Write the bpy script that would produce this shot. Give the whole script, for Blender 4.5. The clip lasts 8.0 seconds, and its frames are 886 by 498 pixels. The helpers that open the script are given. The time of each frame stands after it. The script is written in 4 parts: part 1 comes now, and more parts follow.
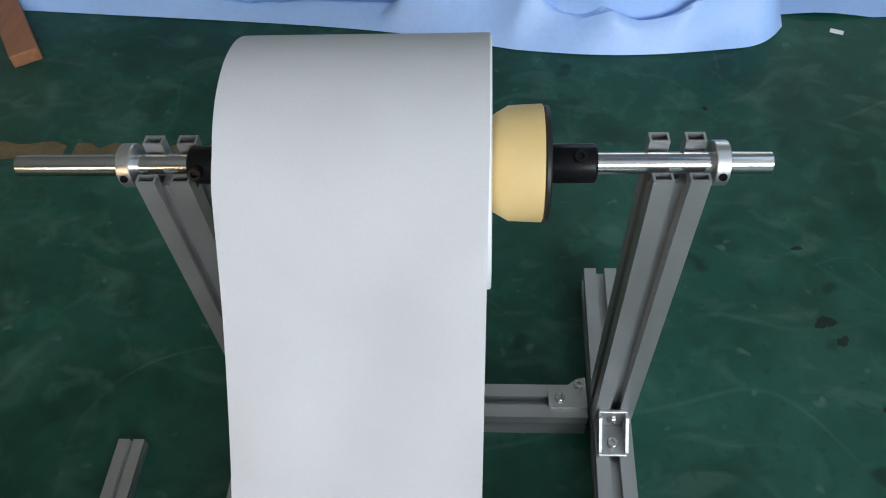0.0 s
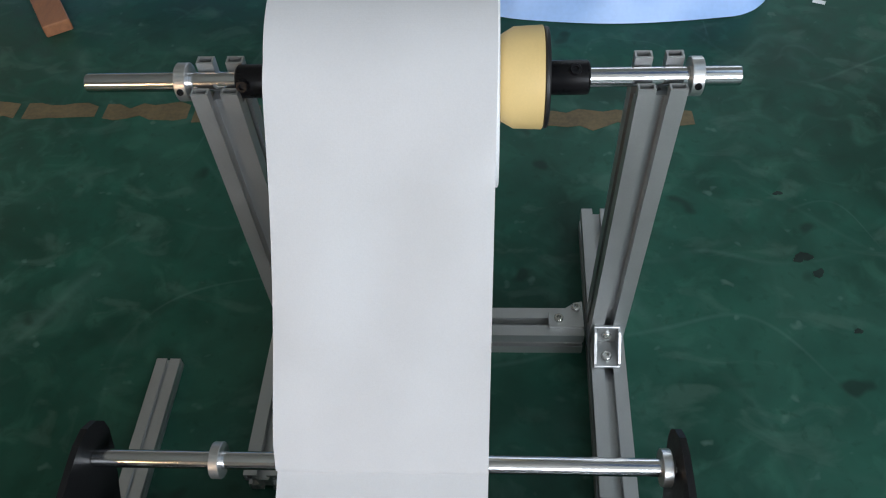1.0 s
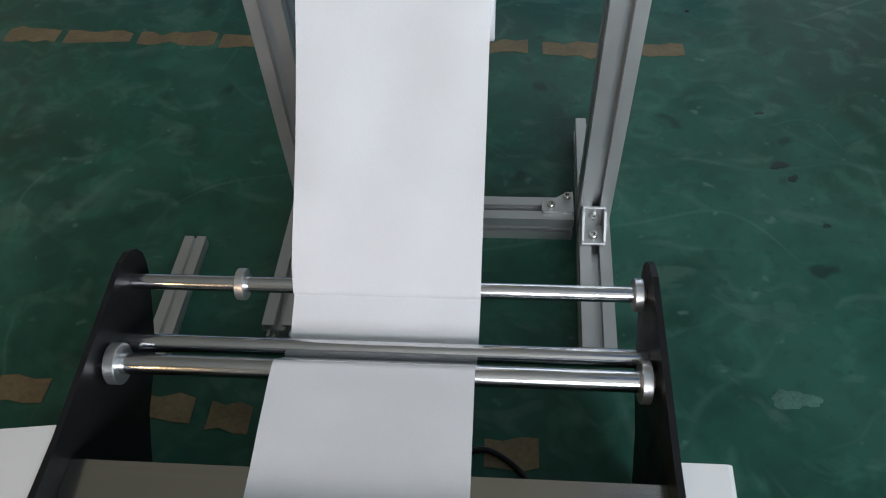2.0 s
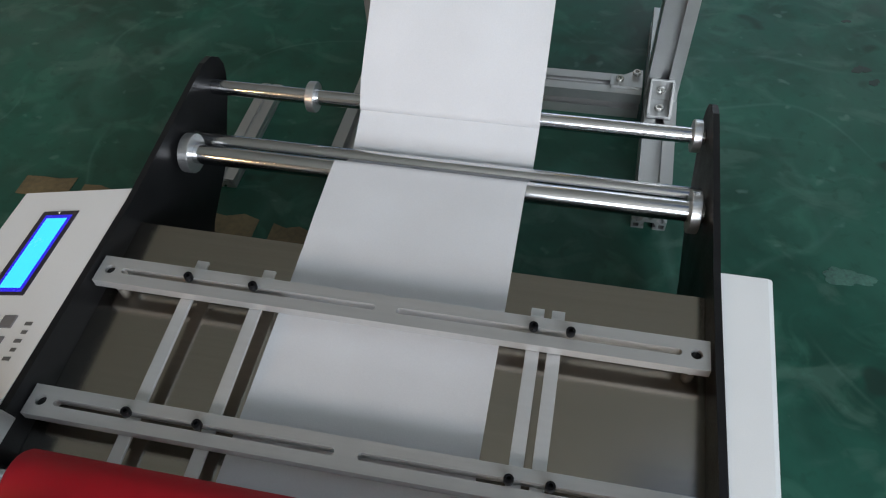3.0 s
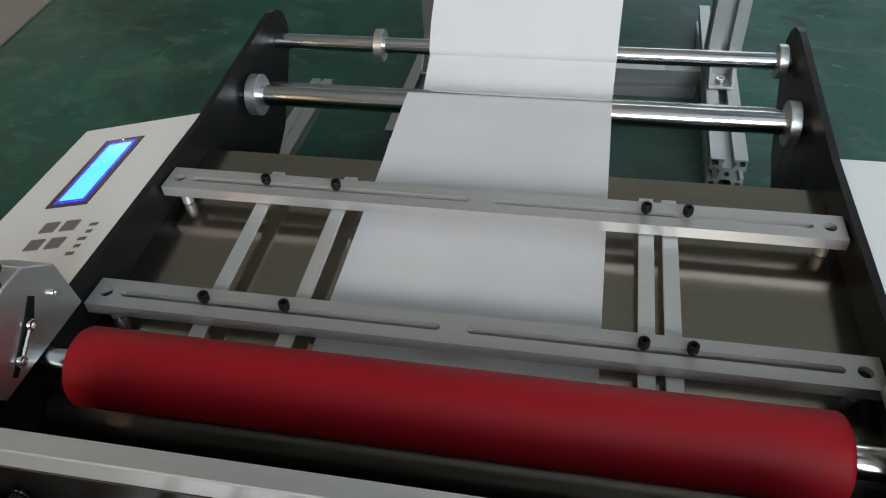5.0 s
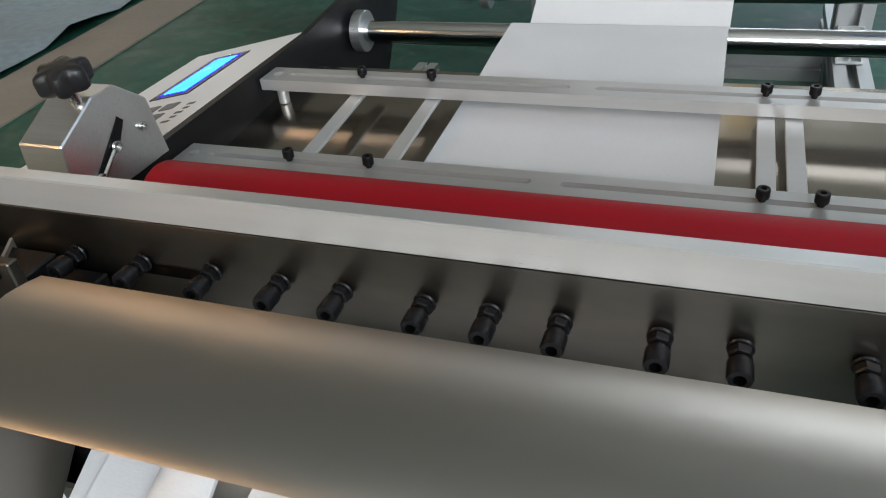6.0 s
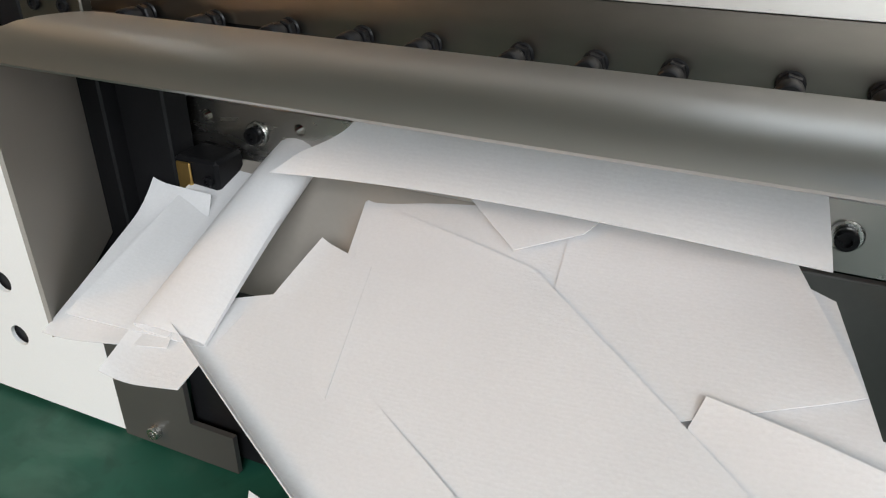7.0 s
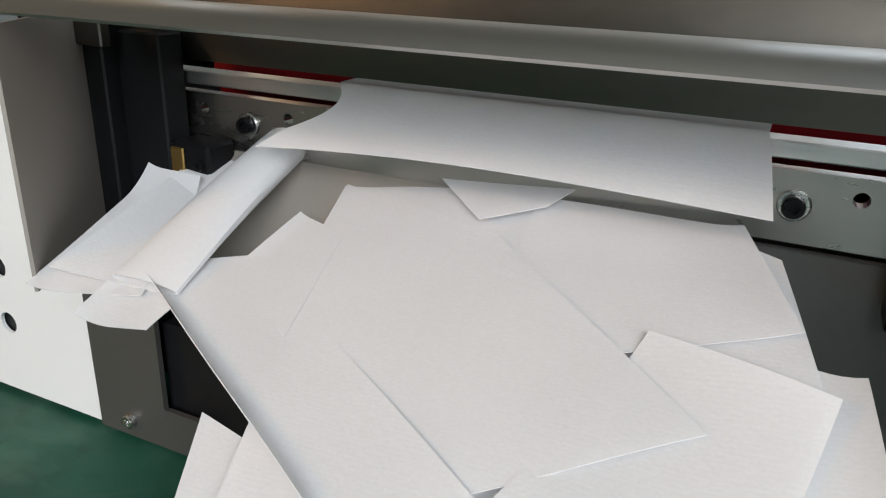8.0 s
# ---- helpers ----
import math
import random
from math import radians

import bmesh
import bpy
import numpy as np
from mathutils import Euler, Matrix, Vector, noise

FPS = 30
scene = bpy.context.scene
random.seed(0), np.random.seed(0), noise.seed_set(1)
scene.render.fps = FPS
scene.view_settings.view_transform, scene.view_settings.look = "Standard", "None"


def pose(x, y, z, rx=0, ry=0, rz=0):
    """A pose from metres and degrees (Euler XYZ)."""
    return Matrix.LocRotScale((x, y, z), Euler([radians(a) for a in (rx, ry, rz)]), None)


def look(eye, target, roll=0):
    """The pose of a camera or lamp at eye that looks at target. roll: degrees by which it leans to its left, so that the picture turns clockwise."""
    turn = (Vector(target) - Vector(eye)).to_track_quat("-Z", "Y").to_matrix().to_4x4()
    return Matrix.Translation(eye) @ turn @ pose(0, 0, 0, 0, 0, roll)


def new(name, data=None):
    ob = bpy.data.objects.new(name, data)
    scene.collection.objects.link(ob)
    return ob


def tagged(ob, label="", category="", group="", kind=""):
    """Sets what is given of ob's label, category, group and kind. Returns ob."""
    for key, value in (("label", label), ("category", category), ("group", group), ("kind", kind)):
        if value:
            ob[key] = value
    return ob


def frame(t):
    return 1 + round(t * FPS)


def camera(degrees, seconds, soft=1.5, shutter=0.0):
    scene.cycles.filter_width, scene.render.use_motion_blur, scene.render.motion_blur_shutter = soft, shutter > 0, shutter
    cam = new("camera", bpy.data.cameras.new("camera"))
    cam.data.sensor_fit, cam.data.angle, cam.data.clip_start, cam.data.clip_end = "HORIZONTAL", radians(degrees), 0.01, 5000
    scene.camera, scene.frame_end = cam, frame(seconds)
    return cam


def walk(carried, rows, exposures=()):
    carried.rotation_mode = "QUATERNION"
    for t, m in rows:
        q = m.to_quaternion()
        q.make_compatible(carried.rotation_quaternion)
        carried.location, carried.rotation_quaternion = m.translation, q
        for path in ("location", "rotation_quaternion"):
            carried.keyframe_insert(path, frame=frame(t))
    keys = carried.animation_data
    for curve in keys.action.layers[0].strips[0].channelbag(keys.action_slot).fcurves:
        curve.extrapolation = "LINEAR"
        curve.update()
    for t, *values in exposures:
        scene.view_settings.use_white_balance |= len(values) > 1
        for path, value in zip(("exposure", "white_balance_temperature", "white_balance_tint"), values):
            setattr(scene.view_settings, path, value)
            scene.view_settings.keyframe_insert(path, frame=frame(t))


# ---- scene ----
# ---- camera ----
cam = camera(61.1, 8.0, soft=1.15)
PATH = [
    (0, (0.102, 0.233, 0.801), (-0.01, 1.479, -0.76), -3.9),
    (0.5, (0.1, 0.194, 0.808), (-0.008, 1.437, -0.754), -3.9),
    (1, (0.096, 0.116, 0.815), (-0.018, 1.367, -0.742), -4.0),
    (1.2, (0.093, 0.076, 0.811), (-0.021, 1.332, -0.742), -4.0),
    (2.3, (0.12, -0.117, 0.756), (-0.056, 1.16, -0.772), -3.0),
    (2.5, (0.123, -0.149, 0.735), (-0.101, 1.113, -0.801), -3.3),
    (3, (0.135, -0.207, 0.693), (-0.17, 1.014, -0.862), -3.5),
    (3.5, (0.124, -0.224, 0.668), (-0.144, 0.997, -0.894), -2.7),
    (4, (0.098, -0.255, 0.641), (-0.114, 0.996, -0.905), -1.4),
    (4.2, (0.09, -0.266, 0.623), (-0.124, 1.015, -0.898), -1.1),
    (5.3, (0.071, -0.34, 0.493), (-0.37, 1.162, -0.751), -5.8),
    (5.5, (0.078, -0.349, 0.46), (-0.442, 1.171, -0.731), -6.8),
    (6, (0.087, -0.387, 0.396), (-0.537, 1.148, -0.723), -6.0),
    (6.2, (0.082, -0.396, 0.375), (-0.54, 1.137, -0.75), -5.2),
    (6.4, (0.087, -0.403, 0.343), (-0.581, 1.135, -0.747), -4.4),
    (6.5, (0.084, -0.408, 0.335), (-0.583, 1.135, -0.749), -3.7),
    (6.6, (0.078, -0.413, 0.325), (-0.591, 1.138, -0.745), -2.8),
    (6.8, (0.077, -0.421, 0.306), (-0.62, 1.141, -0.731), -1.9),
    (7, (0.073, -0.433, 0.283), (-0.629, 1.17, -0.687), 0.2),
    (7.2, (0.074, -0.445, 0.266), (-0.633, 1.186, -0.65), 1.1),
    (7.5, (0.086, -0.45, 0.251), (-0.662, 1.222, -0.551), 1.9),
    (8, (0.103, -0.455, 0.243), (-0.681, 1.234, -0.489), 1.9),
]
walk(cam, [(t, look(e, g, r)) for t, e, g, r in PATH], [(0.0, 0.08, 6000, 8), (1.2, 0.08, 6050, 8), (2.5, 0.14, 6100, 9), (4.2, 0.1, 6050, 8), (5.5, 0.16, 6250, 6), (6.0, 0.26, 6250, 7), (6.5, 0.34, 6250, 7), (7.2, 0.16, 6450, 8), (8.0, 0.12, 6350, 8)])

# ---- world and light ----
world = bpy.data.worlds.new("world")
scene.world = world
world.use_nodes = True
wn = world.node_tree.nodes
sky = wn.new("ShaderNodeTexSky")
sky.sky_type, sky.sun_disc = "NISHITA", False
sky.sun_elevation, sky.sun_rotation = radians(38), radians(200)
world.node_tree.links.new(sky.outputs[0], wn["Background"].inputs[0])
wn["Background"].inputs[1].default_value = 0.08


def area(name, eye, target, w, h, watts, colour):
    data = bpy.data.lights.new(name, "AREA")
    data.shape, data.size, data.size_y, data.energy, data.color = "RECTANGLE", w, h, watts, colour
    ob = new(name, data)
    ob.matrix_world = look(eye, target)
    return ob


area("window_daylight", (2.3, -3.95, 2.3), (0.9, 0, 1.0), 4.4, 2.1, 265, (0.97, 0.98, 1.0))
# Unseen overhead source, added as bluish fill from the right.
area("overhead_fill", (2.3, 0.3, 3.95), (1.7, 0.2, 0), 3.0, 1.8, 16, (0.76, 0.91, 1.0))
# No window known here: lamp and opening added to brighten the guard's reflection.
area("north_reflection_fill", (2.0, 7.95, 2.9), (1.2, 0, 1.2), 5.0, 1.5, 48, (0.92, 0.97, 1.0))
area("west_window_daylight", (-5.95, 6.0, 1.95), (0, 0, 1.0), 1.15, 0.85, 7, (0.85, 0.94, 1.0))
area("warm_wall_lamp", (-4.2, 3.9, 1.35), (0, 0, 0.4), 1.9, 0.7, 4.0, (1.0, 0.66, 0.38))
area("warm_hall_lamp", (-1.3, -1.45, 0.95), (-0.1, -0.15, 0.22), 0.3, 0.3, 8.5, (1.0, 0.58, 0.28))


# ---- materials ----
def material(name, colour, rough=0.5, metal=0.0, spread=0.12, scale=30.0, fine=400.0, bump=0.1, stretch=(1, 1, 1), rough_spread=0.1, coat=0.0, glow=0.0):
    """Principled surface with two scales of variation in colour, roughness and relief."""
    m = bpy.data.materials.new(name)
    m.use_nodes = True
    nt = m.node_tree
    n, l = nt.nodes, nt.links
    b = n["Principled BSDF"]
    tc, mp = n.new("ShaderNodeTexCoord"), n.new("ShaderNodeMapping")
    mp.inputs["Scale"].default_value = stretch
    l.new(tc.outputs["Object"], mp.inputs[0])
    big, small = n.new("ShaderNodeTexNoise"), n.new("ShaderNodeTexNoise")
    big.inputs["Scale"].default_value, big.inputs["Detail"].default_value = scale, 4
    small.inputs["Scale"].default_value, small.inputs["Detail"].default_value = fine, 3
    l.new(mp.outputs[0], big.inputs[0]), l.new(mp.outputs[0], small.inputs[0])
    mix = n.new("ShaderNodeMath")
    mix.operation = "MULTIPLY_ADD"
    mix.inputs[1].default_value = 0.6
    l.new(big.outputs[0], mix.inputs[0])
    half = n.new("ShaderNodeMath")
    half.operation = "MULTIPLY"
    half.inputs[1].default_value = 0.4
    l.new(small.outputs[0], half.inputs[0]), l.new(half.outputs[0], mix.inputs[2])
    ramp = n.new("ShaderNodeMapRange")
    ramp.inputs[1].default_value, ramp.inputs[2].default_value = 0.3, 0.7
    ramp.inputs[3].default_value, ramp.inputs[4].default_value = 1 - spread, 1 + spread
    l.new(mix.outputs[0], ramp.inputs[0])
    mul = n.new("ShaderNodeVectorMath")
    mul.operation = "SCALE"
    mul.inputs[0].default_value = colour
    l.new(ramp.outputs[0], mul.inputs["Scale"]), l.new(mul.outputs[0], b.inputs["Base Color"])
    rr = n.new("ShaderNodeMapRange")
    rr.inputs[1].default_value, rr.inputs[2].default_value = 0.3, 0.7
    rr.inputs[3].default_value, rr.inputs[4].default_value = max(0.02, rough - rough_spread), min(1, rough + rough_spread)
    l.new(mix.outputs[0], rr.inputs[0]), l.new(rr.outputs[0], b.inputs["Roughness"])
    b.inputs["Metallic"].default_value = metal
    b.inputs["Coat Weight"].default_value = coat
    if bump:
        bp = n.new("ShaderNodeBump")
        bp.inputs["Strength"].default_value, bp.inputs["Distance"].default_value = bump, 0.002
        l.new(mix.outputs[0], bp.inputs["Height"]), l.new(bp.outputs[0], b.inputs["Normal"])
    if glow:
        b.inputs["Emission Color"].default_value = (*colour, 1)
        b.inputs["Emission Strength"].default_value = glow
    return m


PAPER = material("nonwoven_white", (0.85, 0.855, 0.865), 0.85, spread=0.03, scale=14, fine=900, bump=0.15, rough_spread=0.05)
CHROME = material("polished_steel", (0.62, 0.62, 0.63), 0.16, 1.0, spread=0.05, scale=20, fine=300, bump=0.01, stretch=(1, 30, 30), rough_spread=0.05)
BRUSHED = material("brushed_stainless", (0.43, 0.39, 0.34), 0.17, 1.0, spread=0.06, scale=4, fine=200, bump=0.003, stretch=(1, 60, 60), rough_spread=0.03)
STAINLESS = material("satin_stainless", (0.45, 0.436, 0.412), 0.28, 1.0, spread=0.05, scale=4, fine=60, bump=0.0, stretch=(1, 3, 3), rough_spread=0.03)
ALU = material("anodised_aluminium", (0.50, 0.51, 0.51), 0.42, 0.85, spread=0.07, scale=25, fine=500, bump=0.03, rough_spread=0.07)
GUARD_STEEL = material("satin_guard_stainless", (0.46, 0.447, 0.425), 0.33, 1.0, spread=0.03, scale=3, fine=40, bump=0.0, rough_spread=0.012)
ALU_CUT = material("machined_aluminium", (0.66, 0.66, 0.66), 0.34, 0.95, spread=0.08, scale=25, fine=500, bump=0.04, stretch=(1, 25, 25), rough_spread=0.08)
ZINC = material("zinc_plated_steel", (0.60, 0.60, 0.58), 0.25, 1.0, spread=0.12, scale=60, fine=600, bump=0.05)
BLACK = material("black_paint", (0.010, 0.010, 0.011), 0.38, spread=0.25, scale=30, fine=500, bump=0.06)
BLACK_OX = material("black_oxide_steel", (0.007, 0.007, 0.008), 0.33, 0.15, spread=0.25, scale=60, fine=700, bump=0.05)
PLASTIC = material("black_plastic", (0.012, 0.012, 0.013), 0.42, spread=0.2, scale=60, fine=900, bump=0.08)
MATTE_ALU = material("satin_blasted_aluminium", (0.60, 0.60, 0.60), 0.46, 0.65, spread=0.05, scale=12, fine=500, bump=0.03, stretch=(1, 20, 20), rough_spread=0.05)
KNIFE = material("worn_tool_steel", (0.15, 0.138, 0.122), 0.34, 1.0, spread=0.10, scale=6, fine=60, bump=0.0, stretch=(1, 3, 3), rough_spread=0.03)
CARD = material("beige_floor_strip", (0.22, 0.19, 0.155), 0.7, spread=0.2, scale=9, fine=120, bump=0.1)
POLY = material("grey_blue_polythene", (0.20, 0.27, 0.31), 0.55, spread=0.4, scale=5, fine=60, bump=0.25)
KEY = material("grey_key", (0.16, 0.155, 0.16), 0.55, spread=0.15)
WING = material("satin_grey_steel", (0.30, 0.275, 0.245), 0.48, 0.25, spread=0.05, scale=14, fine=400, bump=0.02, rough_spread=0.05)
LOWER = material("dull_steel", (0.12, 0.118, 0.112), 0.42, 0.6, spread=0.08, scale=14, fine=300, bump=0.02, rough_spread=0.06)
BAR_ALU = material("bright_milled_aluminium", (0.59, 0.59, 0.58), 0.32, 0.6, spread=0.05, scale=10, fine=400, bump=0.02, stretch=(1, 20, 20), rough_spread=0.05)
GUIDE_ALU = material("grey_milled_aluminium", (0.46, 0.46, 0.455), 0.33, 0.55, spread=0.05, scale=12, fine=400, bump=0.02, stretch=(1, 20, 20), rough_spread=0.05)
WHITE = material("white_powder_coat", (0.72, 0.735, 0.74), 0.42, spread=0.03, scale=12, fine=900, bump=0.08, rough_spread=0.05)
RED = material("red_silicone", (0.30, 0.002, 0.010), 0.62, spread=0.10, scale=14, fine=300, bump=0.04)
TAN = material("tan_nylon", (0.72, 0.52, 0.22), 0.5, spread=0.05, scale=30, fine=600, bump=0.06)
BLUE = material("blue_polythene", (0.36, 0.54, 0.90), 0.42, spread=0.08, scale=6, fine=120, bump=0.1)
WOOD = material("brown_wood", (0.30, 0.13, 0.06), 0.6, spread=0.3, scale=8, fine=90, bump=0.2, stretch=(12, 1, 12))
TAPE = material("worn_yellow_tape", (0.125, 0.094, 0.045), 0.6, spread=0.45, scale=18, fine=160, bump=0.1)
BRASS = material("brass", (0.60, 0.40, 0.14), 0.35, 1.0, spread=0.1)
LCD_BLUE = material("lit_lcd", (0.05, 0.47, 1.0), 0.2, spread=0.05, bump=0, glow=1.15)
LCD_RIM = material("lcd_violet_rim", (0.03, 0.02, 0.75), 0.25, spread=0.1, bump=0, glow=0.35)
BEZEL = material("lcd_metal_bezel", (0.05, 0.045, 0.06), 0.35, 0.6, spread=0.2)
INK = material("grey_ink", (0.12, 0.12, 0.12), 0.6, spread=0.2)
# Warm light coming from the west is put into this wall's colour.
WARM_LIGHT_WALL = material("wall_tinted_for_warm_light", (0.62, 0.50, 0.38), 0.8, spread=0.12, scale=1.2, fine=30)
WALL = material("hall_wall_paint", (0.70, 0.67, 0.62), 0.8, spread=0.06, scale=2, fine=40)


def floor_material():
    """Worn green floor paint: mottling, rubbed patches, pale scratches, oil spots and grit."""
    m = material("green_floor_paint", (0.0095, 0.062, 0.041), 0.50, spread=0.5, scale=3.5, fine=26, bump=0.05, rough_spread=0.14)
    n, l = m.node_tree.nodes, m.node_tree.links
    b = n["Principled BSDF"]
    tc = n.new("ShaderNodeTexCoord")
    base = b.inputs["Base Color"].links[0].from_socket

    def blend(factor, colour):
        nonlocal base
        mx = n.new("ShaderNodeMix")
        mx.data_type = "RGBA"
        l.new(factor, mx.inputs["Factor"]), l.new(base, mx.inputs["A"])
        mx.inputs["B"].default_value = (*colour, 1)
        base = mx.outputs["Result"]

    def noisy(scale, detail, lo, hi, amount, distortion=0.0, turn=0.0, stretch=(1, 1, 1), shift=0.0):
        mp = n.new("ShaderNodeMapping")
        mp.inputs["Rotation"].default_value, mp.inputs["Scale"].default_value = (0, 0, radians(turn)), stretch
        mp.inputs["Location"].default_value = (shift, shift * 1.7, 0)
        l.new(tc.outputs["Object"], mp.inputs[0])
        nz = n.new("ShaderNodeTexNoise")
        nz.inputs["Scale"].default_value, nz.inputs["Detail"].default_value, nz.inputs["Distortion"].default_value = scale, detail, distortion
        l.new(mp.outputs[0], nz.inputs[0])
        r = n.new("ShaderNodeMapRange")
        for i, v in enumerate((lo, hi, 0.0, amount)):
            r.inputs[i + 1].default_value = v
        l.new(nz.outputs[0], r.inputs[0])
        return r.outputs[0]

    blend(noisy(2.2, 6, 0.48, 0.74, 0.45, 0.8, shift=3.0), (0.042, 0.125, 0.090))
    blend(noisy(7.0, 6, 0.50, 0.68, 0.7, 0.6, shift=8.0), (0.005, 0.034, 0.021))
    blend(noisy(16.0, 6, 0.54, 0.69, 0.48, 1.0, shift=15.0), (0.036, 0.125, 0.085))
    blend(noisy(11.0, 8, 0.56, 0.66, 0.30, 0.8, turn=25, stretch=(1, 1.6, 1), shift=21.0), (0.085, 0.155, 0.120))
    blend(noisy(60.0, 4, 0.58, 0.72, 0.45, 0.4, shift=17.0), (0.007, 0.040, 0.026))
    # scratches: thin bands where warped wave rings cross zero
    for turn, size, width, amount, shift in ((20, 1.3, 0.008, 0.26, 0.3), (-50, 1.9, 0.005, 0.32, 2.1), (78, 1.1, 0.012, 0.22, 4.4), (-15, 2.6, 0.007, 0.26, 6.0), (48, 3.4, 0.014, 0.20, 9.0), (-80, 4.2, 0.006, 0.28, 13.0)):
        mp = n.new("ShaderNodeMapping")
        mp.inputs["Rotation"].default_value, mp.inputs["Location"].default_value = (0, 0, radians(turn)), (shift, shift, 0)
        l.new(tc.outputs["Object"], mp.inputs[0])
        nz = n.new("ShaderNodeTexNoise")
        nz.inputs["Scale"].default_value, nz.inputs["Detail"].default_value, nz.inputs["Roughness"].default_value = size, 1.2, 0.35
        l.new(mp.outputs[0], nz.inputs[0])
        off = n.new("ShaderNodeMath")
        off.operation = "SUBTRACT"
        off.inputs[1].default_value = 0.5
        l.new(nz.outputs[0], off.inputs[0])
        ab = n.new("ShaderNodeMath")
        ab.operation = "ABSOLUTE"
        l.new(off.outputs[0], ab.inputs[0])
        r = n.new("ShaderNodeMapRange")
        for i, v in enumerate((0.0, width, amount, 0.0)):
            r.inputs[i + 1].default_value = v
        l.new(ab.outputs[0], r.inputs[0])
        gate = n.new("ShaderNodeMath")
        gate.operation = "MULTIPLY"
        l.new(r.outputs[0], gate.inputs[0]), l.new(noisy(3.1, 4, 0.50, 0.66, 1.0, shift=shift + 11), gate.inputs[1])
        blend(gate.outputs[0], (0.10, 0.18, 0.15))
    blend(noisy(30, 2, 0.69, 0.75, 0.45, shift=5.0), (0.11, 0.18, 0.15))
    blend(noisy(10, 2, 0.68, 0.72, 0.75, shift=1.0), (0.006, 0.022, 0.015))
    l.new(base, b.inputs["Base Color"])
    return m


FLOOR = floor_material()


def embossed(m, pitch, strength):
    """Adds a fine dotted emboss to the relief."""
    n, l = m.node_tree.nodes, m.node_tree.links
    b = n["Principled BSDF"]
    tc, v, bp = n.new("ShaderNodeTexCoord"), n.new("ShaderNodeTexVoronoi"), n.new("ShaderNodeBump")
    v.inputs["Scale"].default_value, v.inputs["Randomness"].default_value = 1 / pitch, 0.25
    bp.inputs["Strength"].default_value, bp.inputs["Distance"].default_value = strength, 0.0004
    l.new(tc.outputs["Object"], v.inputs["Vector"]), l.new(v.outputs["Distance"], bp.inputs["Height"])
    l.new(b.inputs["Normal"].links[0].from_socket, bp.inputs["Normal"]), l.new(bp.outputs[0], b.inputs["Normal"])
    b.inputs["Subsurface Weight"].default_value = 0.0
    b.inputs["Transmission Weight"].default_value = 0.0


embossed(PAPER, 0.0017, 0.10)
for m, level in ((BLACK, 0.2), (FLOOR, 0.3), (BLACK_OX, 0.2), (RED, 0.3)):
    m.node_tree.nodes["Principled BSDF"].inputs["Specular IOR Level"].default_value = level


def sheer(name, colour, clear, glow_through):
    """Thin nonwoven: part of the light passes straight through, part is scattered through."""
    m = material(name, colour, 0.85, spread=0.06, scale=13, fine=700, bump=0.12, rough_spread=0.05)
    embossed(m, 0.0016, 0.13)
    n, l = m.node_tree.nodes, m.node_tree.links
    b, out = n["Principled BSDF"], n["Material Output"]
    tl, tp, m1, m2 = n.new("ShaderNodeBsdfTranslucent"), n.new("ShaderNodeBsdfTransparent"), n.new("ShaderNodeMixShader"), n.new("ShaderNodeMixShader")
    tl.inputs[0].default_value = (*colour, 1)
    m1.inputs[0].default_value, m2.inputs[0].default_value = glow_through, clear
    l.new(b.outputs[0], m1.inputs[1]), l.new(tl.outputs[0], m1.inputs[2])
    l.new(m1.outputs[0], m2.inputs[1]), l.new(tp.outputs[0], m2.inputs[2])
    l.new(m2.outputs[0], out.inputs[0])
    return m


SHEER = sheer("sheer_nonwoven", (0.84, 0.84, 0.85), 0.28, 0.12)
WEB = sheer("taut_nonwoven", (0.725, 0.735, 0.755), 0.27, 0.08)

# ---- builders ----
ORIGIN = {}


def thing(name, at=(0, 0, 0), label="", category="", group="", kind=""):
    ob = new(name)
    ob.empty_display_size = 0.02
    ob.location = at
    ORIGIN[ob.name] = Vector(at)
    return tagged(ob, label, category, group, kind)


def part(name, bm, mat, parent=None, label="", smooth=True):
    """Links a bmesh, in world coordinates, as one mesh object under a thing or a part."""
    o = ORIGIN[parent.name] if parent else Vector((0, 0, 0))
    bmesh.ops.translate(bm, verts=bm.verts, vec=-o)
    bmesh.ops.recalc_face_normals(bm, faces=bm.faces)
    if smooth:
        for f in bm.faces:
            f.smooth = True
        for e in bm.edges:
            e.smooth = len(e.link_faces) == 2 and e.calc_face_angle(0) < radians(35)
    me = bpy.data.meshes.new(name)
    bm.to_mesh(me)
    bm.free()
    me.materials.append(mat)
    ob = new(name, me)
    ORIGIN[ob.name] = o
    if parent:
        ob.parent = parent
    return tagged(ob, label)


def box(x0, x1, y0, y1, z0, z1, bevel=0.001, bm=None, seg=1):
    bm = bm or bmesh.new()
    r = bmesh.ops.create_cube(bm, size=1)
    bmesh.ops.scale(bm, vec=(x1 - x0, y1 - y0, z1 - z0), verts=r["verts"])
    bmesh.ops.translate(bm, vec=((x0 + x1) / 2, (y0 + y1) / 2, (z0 + z1) / 2), verts=r["verts"])
    if bevel:
        es = list({e for v in r["verts"] for e in v.link_edges})
        bmesh.ops.bevel(bm, geom=es, offset=bevel, segments=seg, affect="EDGES", profile=0.5)
    return bm


